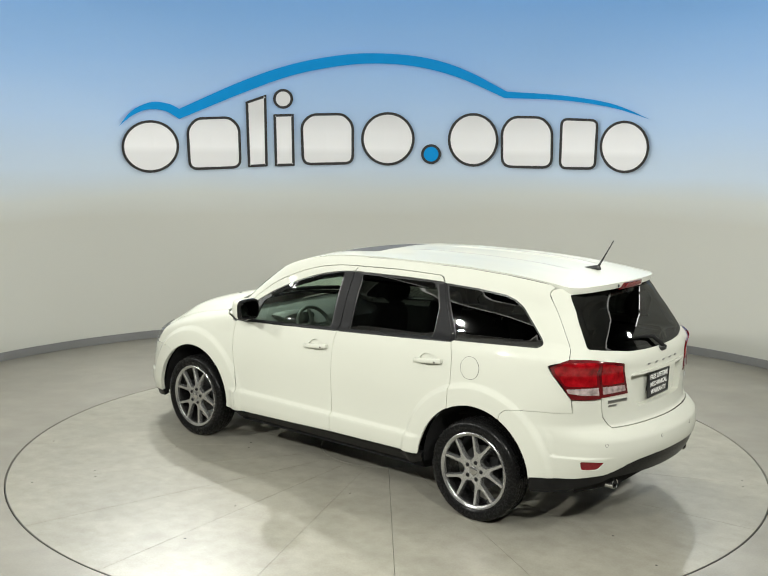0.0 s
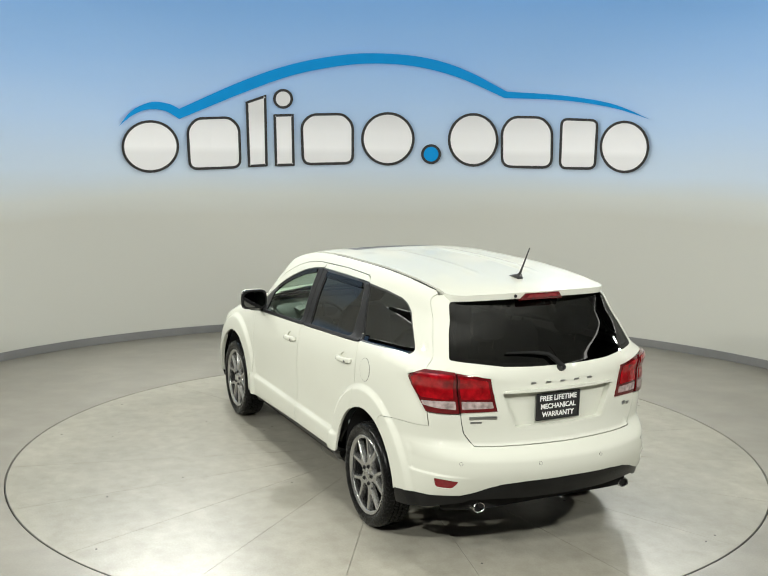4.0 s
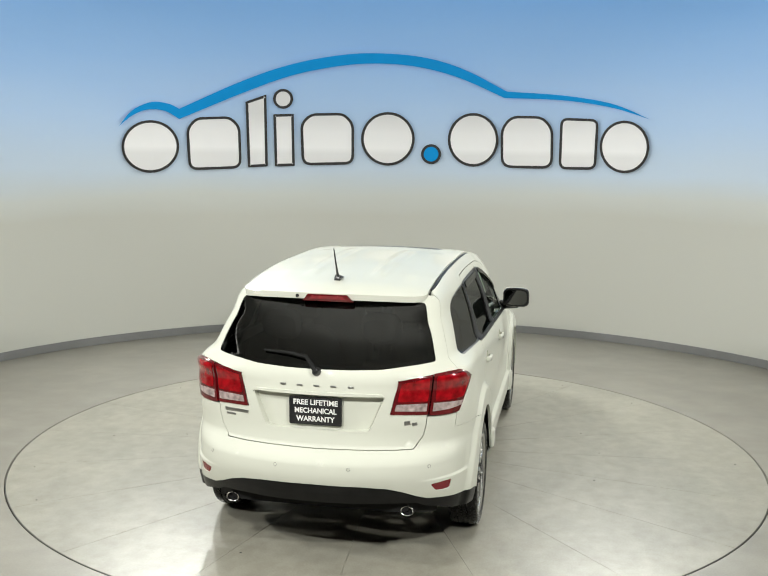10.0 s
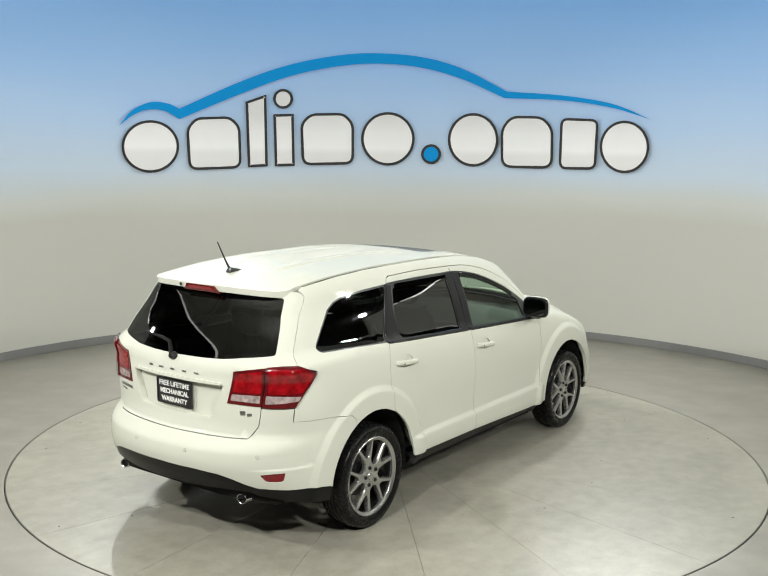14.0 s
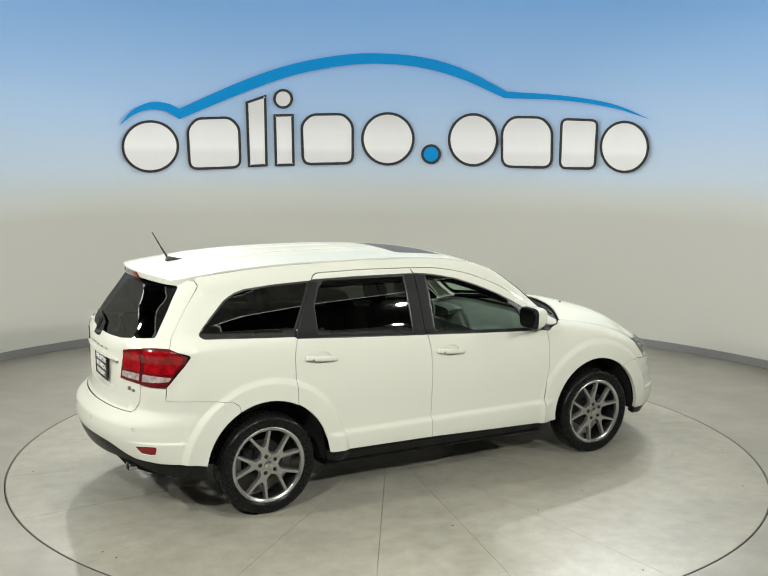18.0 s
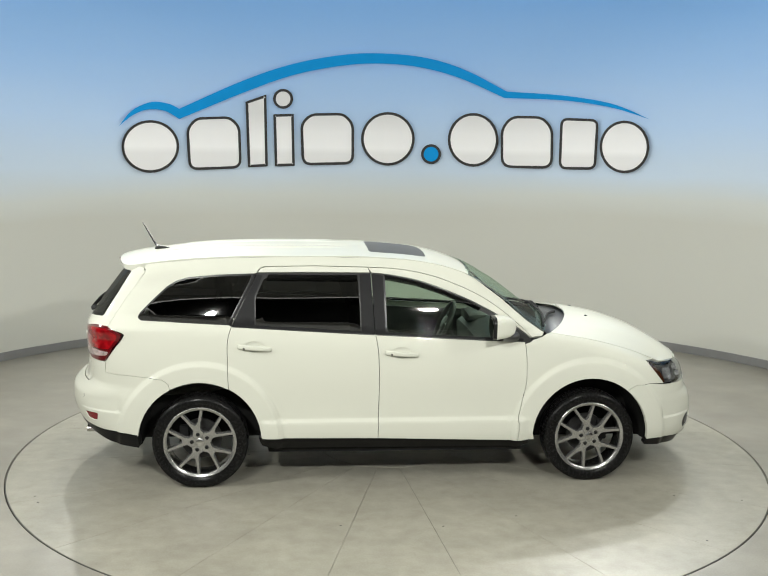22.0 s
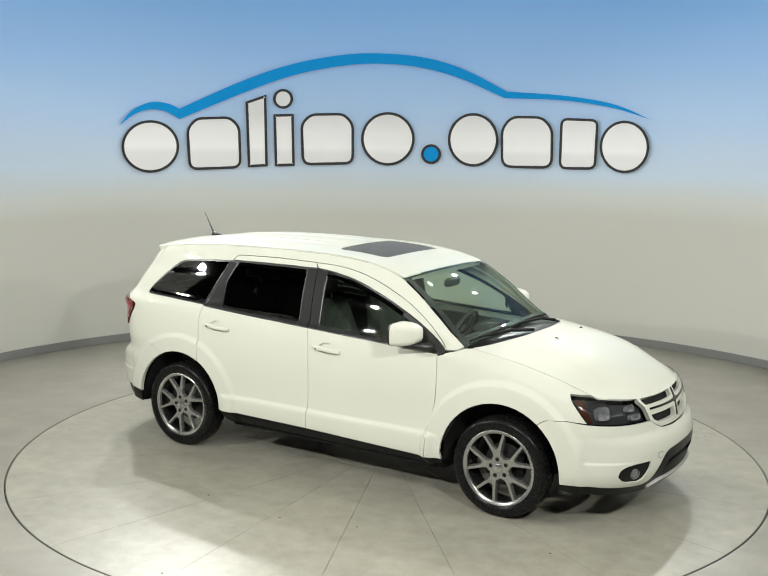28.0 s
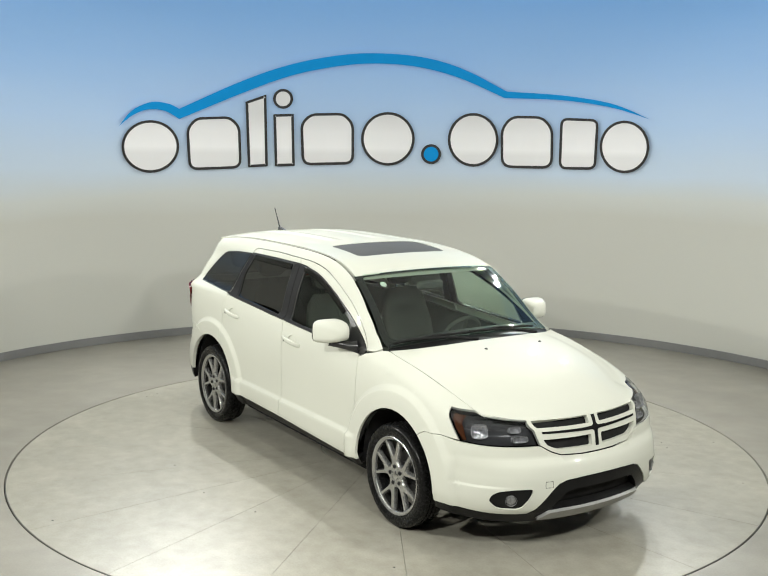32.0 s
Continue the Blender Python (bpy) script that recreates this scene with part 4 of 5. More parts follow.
for s in (1, -1):
    strip = [(a, s * (ditch_y(a) - 0.020)) for a in EDGE[3:-1] + (-1.79,)] + [(a, s * (ditch_y(a) - 0.002)) for a in reversed(EDGE[3:-1] + (-1.79,))]
    panel("gutter_strip", strip, roof, PLASTIC, rf, "black roof gutter strip", step=0.03, inset=0.011, rim=0.004)

# bonnet and windscreen
hood_out = [(1.434, 0.992), (1.5, 0.998), (1.8, 0.998), (2.1, 0.998), (2.27, 0.997), (2.330, 0.99), (2.352, 0.96), (2.356, 0.90), (2.346, 0.80), (2.334, 0.70), (2.327, 0.55), (2.326, 0.4), (2.326, 0.0)]
hood_out = hood_out + [(a, -b) for a, b in reversed(hood_out) if b > 0] + [(1.430, -0.9), (1.430, -0.5), (1.430, 0.0), (1.430, 0.5), (1.430, 0.9)]
bonnet = panel("bonnet", hood_out, hood, PAINT, car, "smooth white bonnet", step=0.05, rim=0.010)
for y in (0.33, -0.33):
    p = hood(1.60, y)
    part("washer_nozzle", blob([(-0.012, 0, 0, 0.006, 0.003), (0.0, 0, 0.003, 0.011, 0.006), (0.014, 0, 0, 0.005, 0.002)], 10), TRIM, bonnet, m=pose(p.x, p.y, p.z + 0.001))
ws_out = rounded([(0.02, -0.985), (0.985, -0.985), (0.985, 0.985), (0.02, 0.985)], 0.03)
ws_in = rounded([(0.13, -0.915), (0.945, -0.90), (0.945, 0.90), (0.13, 0.915)], 0.06)
ws = panel("windscreen", ws_out, screen, WIND_GLASS, car, "green-tinted windscreen", step=0.08, inset=0.002, rim=0.0)
panel("black_border", ws_out, screen, PILLAR, ws, "black painted windscreen border", step=0.06, holes=[ws_in], inset=0.005, rim=0.0)
stick = screen(0.80, -0.70)
part("sticker", lathe([(0.0, 0.0), (0.026, 0.0), (0.026, 0.001), (0.0, 0.001)], 24, "z"), PLATE_WHITE, ws, "small round white sticker", m=Matrix.Translation(stick + Vector((-0.01, 0, -0.012))) @ pose(0, 0, 0, 0, 36, 0))
panel("cowl", [(0.0, -0.975), (1.0, -0.975), (1.0, 0.975), (0.0, 0.975)], scuttle, PLASTIC, car, "black plastic scuttle under the windscreen", step=0.08, inset=0.0, rim=0.02)
for y0, y1 in ((0.50, -0.10), (-0.12, -0.62)):
    pts = [scuttle(0.55, y0 / 0.74) + Vector((0, 0, 0.020)), scuttle(0.18, (0.6 * y0 + 0.4 * y1) / 0.74) + Vector((0, 0, 0.034)), screen(0.055, y1 / 0.76) + Vector((0.012, 0, 0.018))]
    wp = part("wiper", tube(pts, [0.013, 0.010, 0.007], 8), DARK, car, "black windscreen wiper")
    part("blade", tube([screen(0.045, min(0.93, (y0 + 0.05) / 0.74)) + Vector((0.008, 0, 0.012)), screen(0.06, (y0 + y1) / 1.5) + Vector((0.010, 0, 0.014)), screen(0.055, max(-0.93, (y1 - 0.12) / 0.74)) + Vector((0.008, 0, 0.012))], [0.008, 0.010, 0.007], 6), DARK, wp)

# nose: bumper, grille, lamps
def lampline():
    return [nx(1.895, 0.901), nx(1.995, 0.884), nx(2.06, 0.876), ny(0.68, 0.874), ny(0.58, 0.866), ny(0.47, 0.855), ny(0.452, 0.80), ny(0.428, 0.712), ny(0.55, 0.712), ny(0.695, 0.716), nx(2.040, 0.724), nx(1.962, 0.806)]


fog = [ny(0.732, 0.385), ny(0.722, 0.425), ny(0.69, 0.448), ny(0.62, 0.460), ny(0.500, 0.463), ny(0.528, 0.395), ny(0.560, 0.346), ny(0.59, 0.333), ny(0.69, 0.340)]
fog = rounded(fog, 0.03)
half = [(0.0, 0.628), ny(0.14, 0.629), ny(0.290, 0.638), ny(0.36, 0.664), ny(0.428, 0.706), ny(0.55, 0.706), ny(0.695, 0.710), nx(2.040, 0.720), nx(1.90, 0.737), nx(1.79, 0.735), nx(1.752, 0.714)]
half += [nx(x, z) for x, z in arch_line(WHEEL_F, 50.8, -3, ARCH_R, 8)] + [nx(1.892, 0.318), nx(1.98, 0.322), nx(2.12, 0.312), ny(0.70, 0.303), ny(0.58, 0.297), ny(0.52, 0.300), ny(0.475, 0.335), ny(0.395, 0.435), ny(0.345, 0.482), ny(0.29, 0.500), ny(0.15, 0.508), (0.0, 0.510)]


def ring(h):
    return list(h) + [(-a, b) for a, b in reversed(h) if a > 1e-6]


fb = panel("front_bumper", ring(half), nose, PAINT, car, "white front bumper", step=0.028, holes=[fog, [(-a, b) for a, b in fog]], rim=0.03)
lip = [(0.0, 0.506), ny(0.15, 0.504), ny(0.289, 0.496), ny(0.343, 0.479), ny(0.393, 0.432), ny(0.473, 0.332), ny(0.52, 0.296), ny(0.58, 0.293), ny(0.70, 0.299), nx(2.12, 0.308), nx(1.98, 0.318), nx(1.885, 0.313), nx(1.882, 0.268), nx(2.1, 0.245), ny(0.6, 0.225), ny(0.3, 0.21), (0.0, 0.21)]
mouth = [(0.0, 0.436), ny(0.22, 0.434), ny(0.285, 0.424), ny(0.375, 0.318), ny(0.30, 0.312), (0.0, 0.312)]
fl = panel("lower_grille_frame", ring(lip), nose, PLASTIC, car, "black plastic lower bumper and grille frame", step=0.035, holes=[ring(mouth)], inset=0.006, rim=0.05)
panel("lower_grille_mesh", ring([(0.0, 0.49), ny(0.36, 0.48), ny(0.50, 0.36), ny(0.52, 0.24), (0.0, 0.24)]), nose, DARK, fl, "black lower grille mesh", inset=0.06, rim=0.0)
panel("skid_plate", ring([(0.0, 0.310), ny(0.30, 0.308), ny(0.385, 0.302), ny(0.43, 0.246), ny(0.30, 0.242), (0.0, 0.240)]), nose, SILVER, car, "silver painted front skid plate", step=0.03, inset=-0.014, rim=0.03)
tow = rounded([ny(0.43, 0.500), ny(0.43, 0.465), ny(0.385, 0.465), ny(0.385, 0.500)], 0.004)
panel("tow_seam", rounded([ny(0.4325, 0.5025), ny(0.4325, 0.4625), ny(0.3825, 0.4625), ny(0.3825, 0.5025)], 0.004), nose, PILLAR, fb, inset=-0.0006, rim=0.002, step=0.02, flip=True)
panel("tow_cover", tow, nose, PAINT, fb, inset=-0.0015, rim=0.003, step=0.02, flip=True)
for flip in (False, True):
    pk = panel("fog_pocket", fog, nose, PLASTIC, fb, "black fog lamp pocket", inset=0.010, rim=0.0, step=0.03, flip=flip)
    c = nose(*ny(0.625, 0.388))
    n = skin_normal(nose, *ny(0.625, 0.388))
    c, n = c - n * 0.008, n
    if flip:
        c.y, n.y = -c.y, -n.y
    m = Matrix.Translation(c) @ n.to_track_quat("Z", "X").to_matrix().to_4x4()
    part("fog_lamp", lathe([(0.0, 0.004), (0.018, 0.003), (0.027, 0.0), (0.030, -0.004), (0.033, -0.004), (0.034, 0.004), (0.036, 0.003), (0.037, -0.02)], 24, "z"), FOG_LENS, pk, "round clear fog lamp", m=m)
    # head lamp
    lo = lampline()
    hl = panel("headlamp", lo, nose, LAMP_GLASS, car, "smoked headlamp with clear lens", step=0.035, inset=0.002, rim=0.006, flip=flip)
    panel("lamp_housing", lo, nose, LAMP_INNER, hl, "black headlamp housing", inset=0.055, rim=0.0, step=0.04, flip=flip)
    panel("indicator", [nx(1.93, 0.885), nx(1.985, 0.874), nx(2.065, 0.735), nx(2.045, 0.735), nx(1.985, 0.80)], nose, AMBER, hl, "amber side indicator", inset=0.022, rim=0.01, step=0.02, flip=flip)
    for ya, za, ry, rz in ((0.738, 0.797, 0.050, 0.044), (0.535, 0.752, 0.050, 0.019), (0.552, 0.815, 0.036, 0.020)):
        q = ny(ya, za)
        c, n = nose(*q), skin_normal(nose, *q)
        c = c - n * 0.046
        n = (n + Vector((0.5, 0, 0))).normalized()
        if flip:
            c.y, n.y = -c.y, -n.y
        m = Matrix.Translation(c) @ n.to_track_quat("X", "Z").to_matrix().to_4x4()
        cell = blob([(0.006, 0, 0, ry * 0.30, rz * 0.30), (0.007, 0, 0, ry * 0.65, rz * 0.65), (0.011, 0, 0, ry * 0.90, rz * 0.90), (0.020, 0, 0, ry, rz), (0.021, 0, 0, ry + 0.0015, rz + 0.0015), (-0.012, 0, 0, ry + 0.0015, rz + 0.0015)], 28, 3.4)
        bmesh.ops.delete(cell, geom=[f for f in cell.faces if len(f.verts) > 4][-1:], context="FACES")
        part("reflector", cell, LAMP_SILVER, hl, "bright square lamp reflector", m=m)

gr = [(0.0, 0.856), ny(0.2, 0.858), ny(0.36, 0.860), ny(0.462, 0.860), ny(0.446, 0.80), ny(0.422, 0.712), ny(0.355, 0.670), ny(0.287, 0.645), ny(0.14, 0.636), (0.0, 0.635)]
openings = []
for s in (1, -1):
    openings.append(rounded([(s * a, b) for a, b in (ny(0.042, 0.852), ny(0.20, 0.853), ny(0.442, 0.855), ny(0.425, 0.812), ny(0.20, 0.808), ny(0.042, 0.806))], 0.012))
    openings.append(rounded([(s * a, b) for a, b in (ny(0.042, 0.737), ny(0.20, 0.738), ny(0.400, 0.742), ny(0.375, 0.706), ny(0.31, 0.678), ny(0.15, 0.672), ny(0.042, 0.670))], 0.012))
gl = panel("grille", ring(gr), nose, PAINT, car, "white crosshair grille surround", step=0.03, holes=openings, inset=0.008, rim=0.03)
panel("grille_mesh", ring([(0.0, 0.853), ny(0.45, 0.857), ny(0.42, 0.72), ny(0.30, 0.65), (0.0, 0.64)]), nose, DARK, gl, "black honeycomb grille mesh", inset=0.042, rim=0.0)
cross = [(0.0, 0.850), ny(0.012, 0.850), ny(0.012, 0.798), ny(0.024, 0.786), ny(0.10, 0.783), ny(0.40, 0.789), ny(0.40, 0.776), ny(0.10, 0.766), ny(0.024, 0.763), ny(0.012, 0.750), ny(0.012, 0.662), (0.0, 0.662)]
panel("crosshair", ring(cross), nose, GLOSS_BLACK, gl, "black crosshair line in the grille", inset=0.004, rim=0.006, step=0.02)

# tail: hatch, lamps, bumper
def straight(points):
    """Keep the edges between outline points straight across the tail."""
    out = []
    for i, (p, z) in enumerate(points):
        q, w = points[(i + 1) % len(points)]
        y0, y1 = tail(p, z).y, tail(q, w).y
        out.append((p, z))
        if 0.05 < min(y0, y1) and max(y0, y1) < 0.73 and abs(w - z) > 0.03:
            out += [ty(y0 + (y1 - y0) * k / 6, z + (w - z) * k / 6) for k in range(1, 6)]
    return out


seam_h = [tx(1.853, 1.585), tx(1.843, 1.560), tx(1.883, 1.500), tx(1.978, 1.370), tx(2.048, 1.262), tx(2.088, 1.190)]
lamp_in = [ty(0.668, 1.180), ty(0.475, 1.146), ty(0.455, 1.05), ty(0.430, 0.944), ty(0.54, 0.943), ty(0.640, 0.943)]
gate_low = [ty(0.639, 0.935), ty(0.634, 0.885), ty(0.618, 0.815), ty(0.568, 0.743), ty(0.45, 0.741), ty(0.2, 0.741), (0.0, 0.740)]
rear_glass = [(0.0, 1.574), ty(0.30, 1.570), ty(0.572, 1.557), ty(0.622, 1.41), ty(0.675, 1.243), ty(0.50, 1.222), ty(0.38, 1.206), ty(0.2, 1.198), (0.0, 1.196)]
recess = [(0.0, 1.052), ty(0.2, 1.053), ty(0.405, 1.052), ty(0.36, 0.94), ty(0.318, 0.838), ty(0.15, 0.834), (0.0, 0.834)]
gate = [(0.0, 1.605), ty(0.3, 1.605), ty(0.54, 1.60)] + seam_h + [ty(0.72, 1.187)] + lamp_in + gate_low
hatch = panel("tailgate", ring(gate), tail, PAINT, car, "white tailgate", step=0.045, holes=[rounded(ring(rear_glass), 0.02), rounded(ring(recess), 0.02)], rim=0.022)
panel("rear_window", rounded(ring(rear_glass), 0.02), tail, DARK_GLASS, hatch, "dark privacy rear window", inset=0.004, rim=0.0, step=0.035)
rg_in = [(a * 0.93, 1.39 + (b - 1.39) * 0.87) for a, b in ring(rear_glass)]
panel("rear_border", rounded(ring(rear_glass), 0.02), tail, GLOSS_BLACK, hatch, "black painted glass border", holes=[rg_in], inset=0.007, rim=0.0, step=0.04)
panel("plate_recess", rounded(ring(recess), 0.02), tail, PAINT, hatch, "recessed white number plate panel", inset=0.042, rim=0.0, step=0.05)
panel("recess_wall", rounded(ring(recess), 0.02), tail, PAINT, hatch, holes=[rounded([(a * 0.985, 0.945 + (b - 0.945) * 0.97) for a, b in ring(recess)], 0.02)], inset=0.004, rim=0.040, step=0.03)
panel("gate_handle_bar", ring([(0.0, 1.068), ty(0.2, 1.069), ty(0.385, 1.066), ty(0.395, 1.052), ty(0.2, 1.050), (0.0, 1.050)]), tail, PAINT, hatch, "white gate handle bar", inset=-0.012, rim=0.03, step=0.03)
for k in range(5):
    y = 0.2045 - 0.102 * k
    p = tail(*((ty(abs(y), 1.104)[0] * (1 if y > 0 else -1)), 1.104))
    w = 0.017
    bb = box(0.006, 2 * w, 0.012, 0.0028)
    part("letter_bar", bb, BADGE, hatch, "small chrome badge bar", m=pose(p.x - 0.003, p.y, p.z))


def badge(y0, y1, z, h, slant=0.0):
    ym = (y0 + y1) / 2
    sgn = 1 if ym > 0 else -1
    q = ty(abs(ym), z)
    p = tail(q[0] * sgn, z)
    n = skin_normal(tail, q[0] * sgn, z)
    m = Matrix.Translation(p) @ n.to_track_quat("X", "Z").to_matrix().to_4x4()
    part("badge_bar", box(0.005, abs(y1 - y0), h, 0.0022), BADGE, hatch, "chrome name badge as plain bar", m=m @ pose(0, 0, 0, slant))


badge(0.600, 0.430, 0.908, 0.020)
badge(0.590, 0.520, 0.880, 0.013)
badge(-0.512, -0.548, 0.893, 0.026, 8)
badge(-0.556, -0.588, 0.886, 0.020, 8)

# plate
px0 = tail(0.0, 0.945).x + 0.026
plate = part("plate", box(0.006, 0.312, 0.165, 0.0028), PLATE_BLACK, hatch, "black dealer plate with white capitals", m=pose(px0, 0.012, 0.945, 0, -1.5, 0))
for line, zz, ww in (("FREE LIFETIME", 0.050, 0.270), ("MECHANICAL", 0.0, 0.255), ("WARRANTY", -0.050, 0.235)):
    cu = bpy.data.curves.new("words", "FONT")
    cu.body, cu.align_x, cu.align_y, cu.size, cu.extrude, cu.offset = line, "CENTER", "CENTER", 0.05, 0.0008, 0.0014
    tmp = new("words", cu)
    bpy.context.view_layer.update()
    me = bpy.data.meshes.new_from_object(tmp.evaluated_get(bpy.context.evaluated_depsgraph_get()))
    wide = max(v.co.x for v in me.vertices) - min(v.co.x for v in me.vertices)
    tall = max(v.co.y for v in me.vertices) - min(v.co.y for v in me.vertices)
    bpy.data.objects.remove(tmp)
    me.transform(pose(px0 - 0.0045, 0.012, 0.945 + zz, 0, -1.5, 0) @ pose(0, 0, 0, 90, 0, -90) @ Matrix.Diagonal((ww / wide, 0.033 / tall, 1, 1)))
    finish(me, "plate_words", plate, PLATE_WHITE, "white raised capitals")
frame_bm = join([moved(box(0.008, 0.318, 0.010, 0.003), 0, 0, 0.080), moved(box(0.008, 0.318, 0.010, 0.003), 0, 0, -0.080), moved(box(0.008, 0.010, 0.16, 0.003), 0, 0.155, 0), moved(box(0.008, 0.010, 0.16, 0.003), 0, -0.155, 0)])
part("plate_frame", frame_bm, TRIM, plate, m=pose(px0 - 0.002, 0.012, 0.945, 0, -1.5, 0))

# rear wiper, high brake lamp, antenna
p = tail(0.0, 1.185)
rw = part("rear_wiper", lathe([(0.0, 0.040), (0.016, 0.036), (0.024, 0.020), (0.028, 0.0)], 20, "z"), TRIM, hatch, "black rear wiper", m=pose(p.x, 0.005, 1.183, 0, -80, 0))
arm = [tail(0.0, 1.185) + Vector((-0.030, 0, 0)), tail(0.04, 1.225) + Vector((-0.028, 0, 0)), tail(0.09, 1.262) + Vector((-0.024, 0, 0)), tail(0.20, 1.276) + Vector((-0.022, 0, 0)), tail(0.42, 1.281) + Vector((-0.016, 0, 0))]
part("arm", tube(arm, [0.015, 0.014, 0.013, 0.011, 0.006], 10), DARK, rw)
p = roof(-1.985, 0.0)
wedge_bm = box(0.060, 2.0, 2.0, 0.0)
for v in wedge_bm.verts:
    up = v.co.z > 0
    v.co.y = math.copysign(0.122 if up else 0.160, v.co.y)
    v.co.z = -0.006 if up else -0.052
    v.co.x += 0.010 if up else 0.026
bmesh.ops.bevel(wedge_bm, geom=list(wedge_bm.edges), offset=0.005, segments=2, profile=0.5, affect="EDGES")
bl = part("brake_lamp", wedge_bm, DEEP_RED, rf, "dark red high brake lamp", m=pose(p.x + 0.012, 0, p.z))
core = box(0.010, 2.0, 2.0, 0.0)
for v in core.verts:
    up = v.co.z > 0
    v.co.y = math.copysign(0.095 if up else 0.118, v.co.y)
    v.co.z = -0.015 if up else -0.036
    v.co.x += -0.0165 if up else -0.0085
part("lamp_core", core, CORE_RED, bl, "brighter red lamp core", m=pose(p.x + 0.012, 0, p.z))
part("washer_nozzle", lathe([(0.0, 0.006), (0.010, 0.004), (0.011, 0.0)], 12, "z"), TRIM, rf, m=pose(roof(-1.985, 0.19).x - 0.001, 0.19, roof(-1.985, 0.19).z - 0.02, 0, -90, 0))
p = roof(-1.755, 0.0)
an = part("antenna_base", blob([(-0.055, 0, 0.0, 0.020, 0.010), (-0.045, 0, 0.012, 0.022, 0.020), (-0.01, 0, 0.010, 0.024, 0.014), (0.05, 0, 0.004, 0.016, 0.006), (0.075, 0, 0.0, 0.005, 0.002)], 16), TRIM, rf, "black roof antenna", m=pose(p.x, 0, p.z))
part("mast", tube([(p.x - 0.040, 0, p.z + 0.015), (p.x - 0.085, 0, p.z + 0.090), (p.x - 0.150, 0, p.z + 0.205)], [0.009, 0.006, 0.0035], 8), TRIM, an)

# rear bumper and valance
half = [(0.0, 0.736), ty(0.2, 0.737), ty(0.45, 0.737), ty(0.572, 0.739), ty(0.622, 0.812), ty(0.638, 0.882), ty(0.643, 0.930), ty(0.70, 0.930), ty(0.76, 0.930), tx(2.113, 0.931), tx(2.117, 0.845), tx(1.93, 0.839), tx(1.70, 0.816), tx(1.660, 0.783)]
half += [tx(-x, z) for x, z in arch_line(WHEEL_R, 118, 174, ARCH_R, 8)] + [tx(1.885, 0.408), tx(1.96, 0.421), tx(2.15, 0.430), ty(0.73, 0.440), ty(0.655, 0.450), ty(0.60, 0.472), ty(0.52, 0.508), ty(0.44, 0.530), ty(0.3, 0.543), (0.0, 0.549)]
refl = rounded([ty(0.788, 0.546), ty(0.74, 0.545), ty(0.676, 0.539), ty(0.704, 0.492), ty(0.75, 0.488), ty(0.776, 0.490)], 0.014)
rb = panel("rear_bumper", ring(half), tail, PAINT, car, "white rear bumper", step=0.028, holes=[refl, [(-a, b) for a, b in refl]], rim=0.03)
for flip in (False, True):
    panel("reflector", refl, tail, REFLEX, rb, "dark red bumper reflector", inset=0.006, rim=0.02, step=0.03, flip=flip)
val = [(0.0, 0.545), ty(0.3, 0.539), ty(0.44, 0.526), ty(0.52, 0.504), ty(0.60, 0.468), ty(0.655, 0.446), ty(0.73, 0.436), tx(2.15, 0.426), tx(1.96, 0.417), tx(1.885, 0.404), tx(1.88, 0.308), tx(2.1, 0.335), ty(0.72, 0.372), ty(0.64, 0.395), ty(0.60, 0.418), ty(0.45, 0.424), ty(0.3, 0.420), (0.0, 0.420)]
panel("rear_valance", ring(val), tail, PLASTIC, car, "black plastic rear valance", step=0.04, inset=0.006, rim=0.08)
for y, z in ((0.668, 0.650), (0.220, 0.648), (-0.220, 0.648), (-0.668, 0.650)):
    q = ty(abs(y), z)
    s = 1 if y > 0 else -1
    m = Matrix.Translation(tail(q[0] * s, z)) @ skin_normal(tail, q[0] * s, z).to_track_quat("Z", "X").to_matrix().to_4x4()
    sn = part("parking_sensor", lathe([(0.0, 0.002), (0.0085, 0.002), (0.0095, 0.0)], 16, "z"), PAINT, rb, m=m)
    part("sensor_ring", lathe([(0.0098, 0.0006), (0.0114, 0.0006), (0.0114, -0.002), (0.0098, -0.002)], 16, "z"), TRIM, sn, m=m)
for y in (0.54, -0.54):
    at = pose(-2.300, y, 0.366, 0, -86, 0) @ Matrix.Diagonal((0.80, 1.05, 1, 1))
    ex = part("exhaust_tip", lathe([(0.034, -0.06), (0.038, 0.0), (0.0385, 0.006), (0.036, 0.009), (0.031, 0.006), (0.030, -0.02)], 28, "z"), STEEL, car, "polished steel exhaust tip", m=at)
    part("bore", lathe([(0.0, -0.016), (0.031, -0.015)], 28, "z"), DARK, ex, "black exhaust bore", m=at)

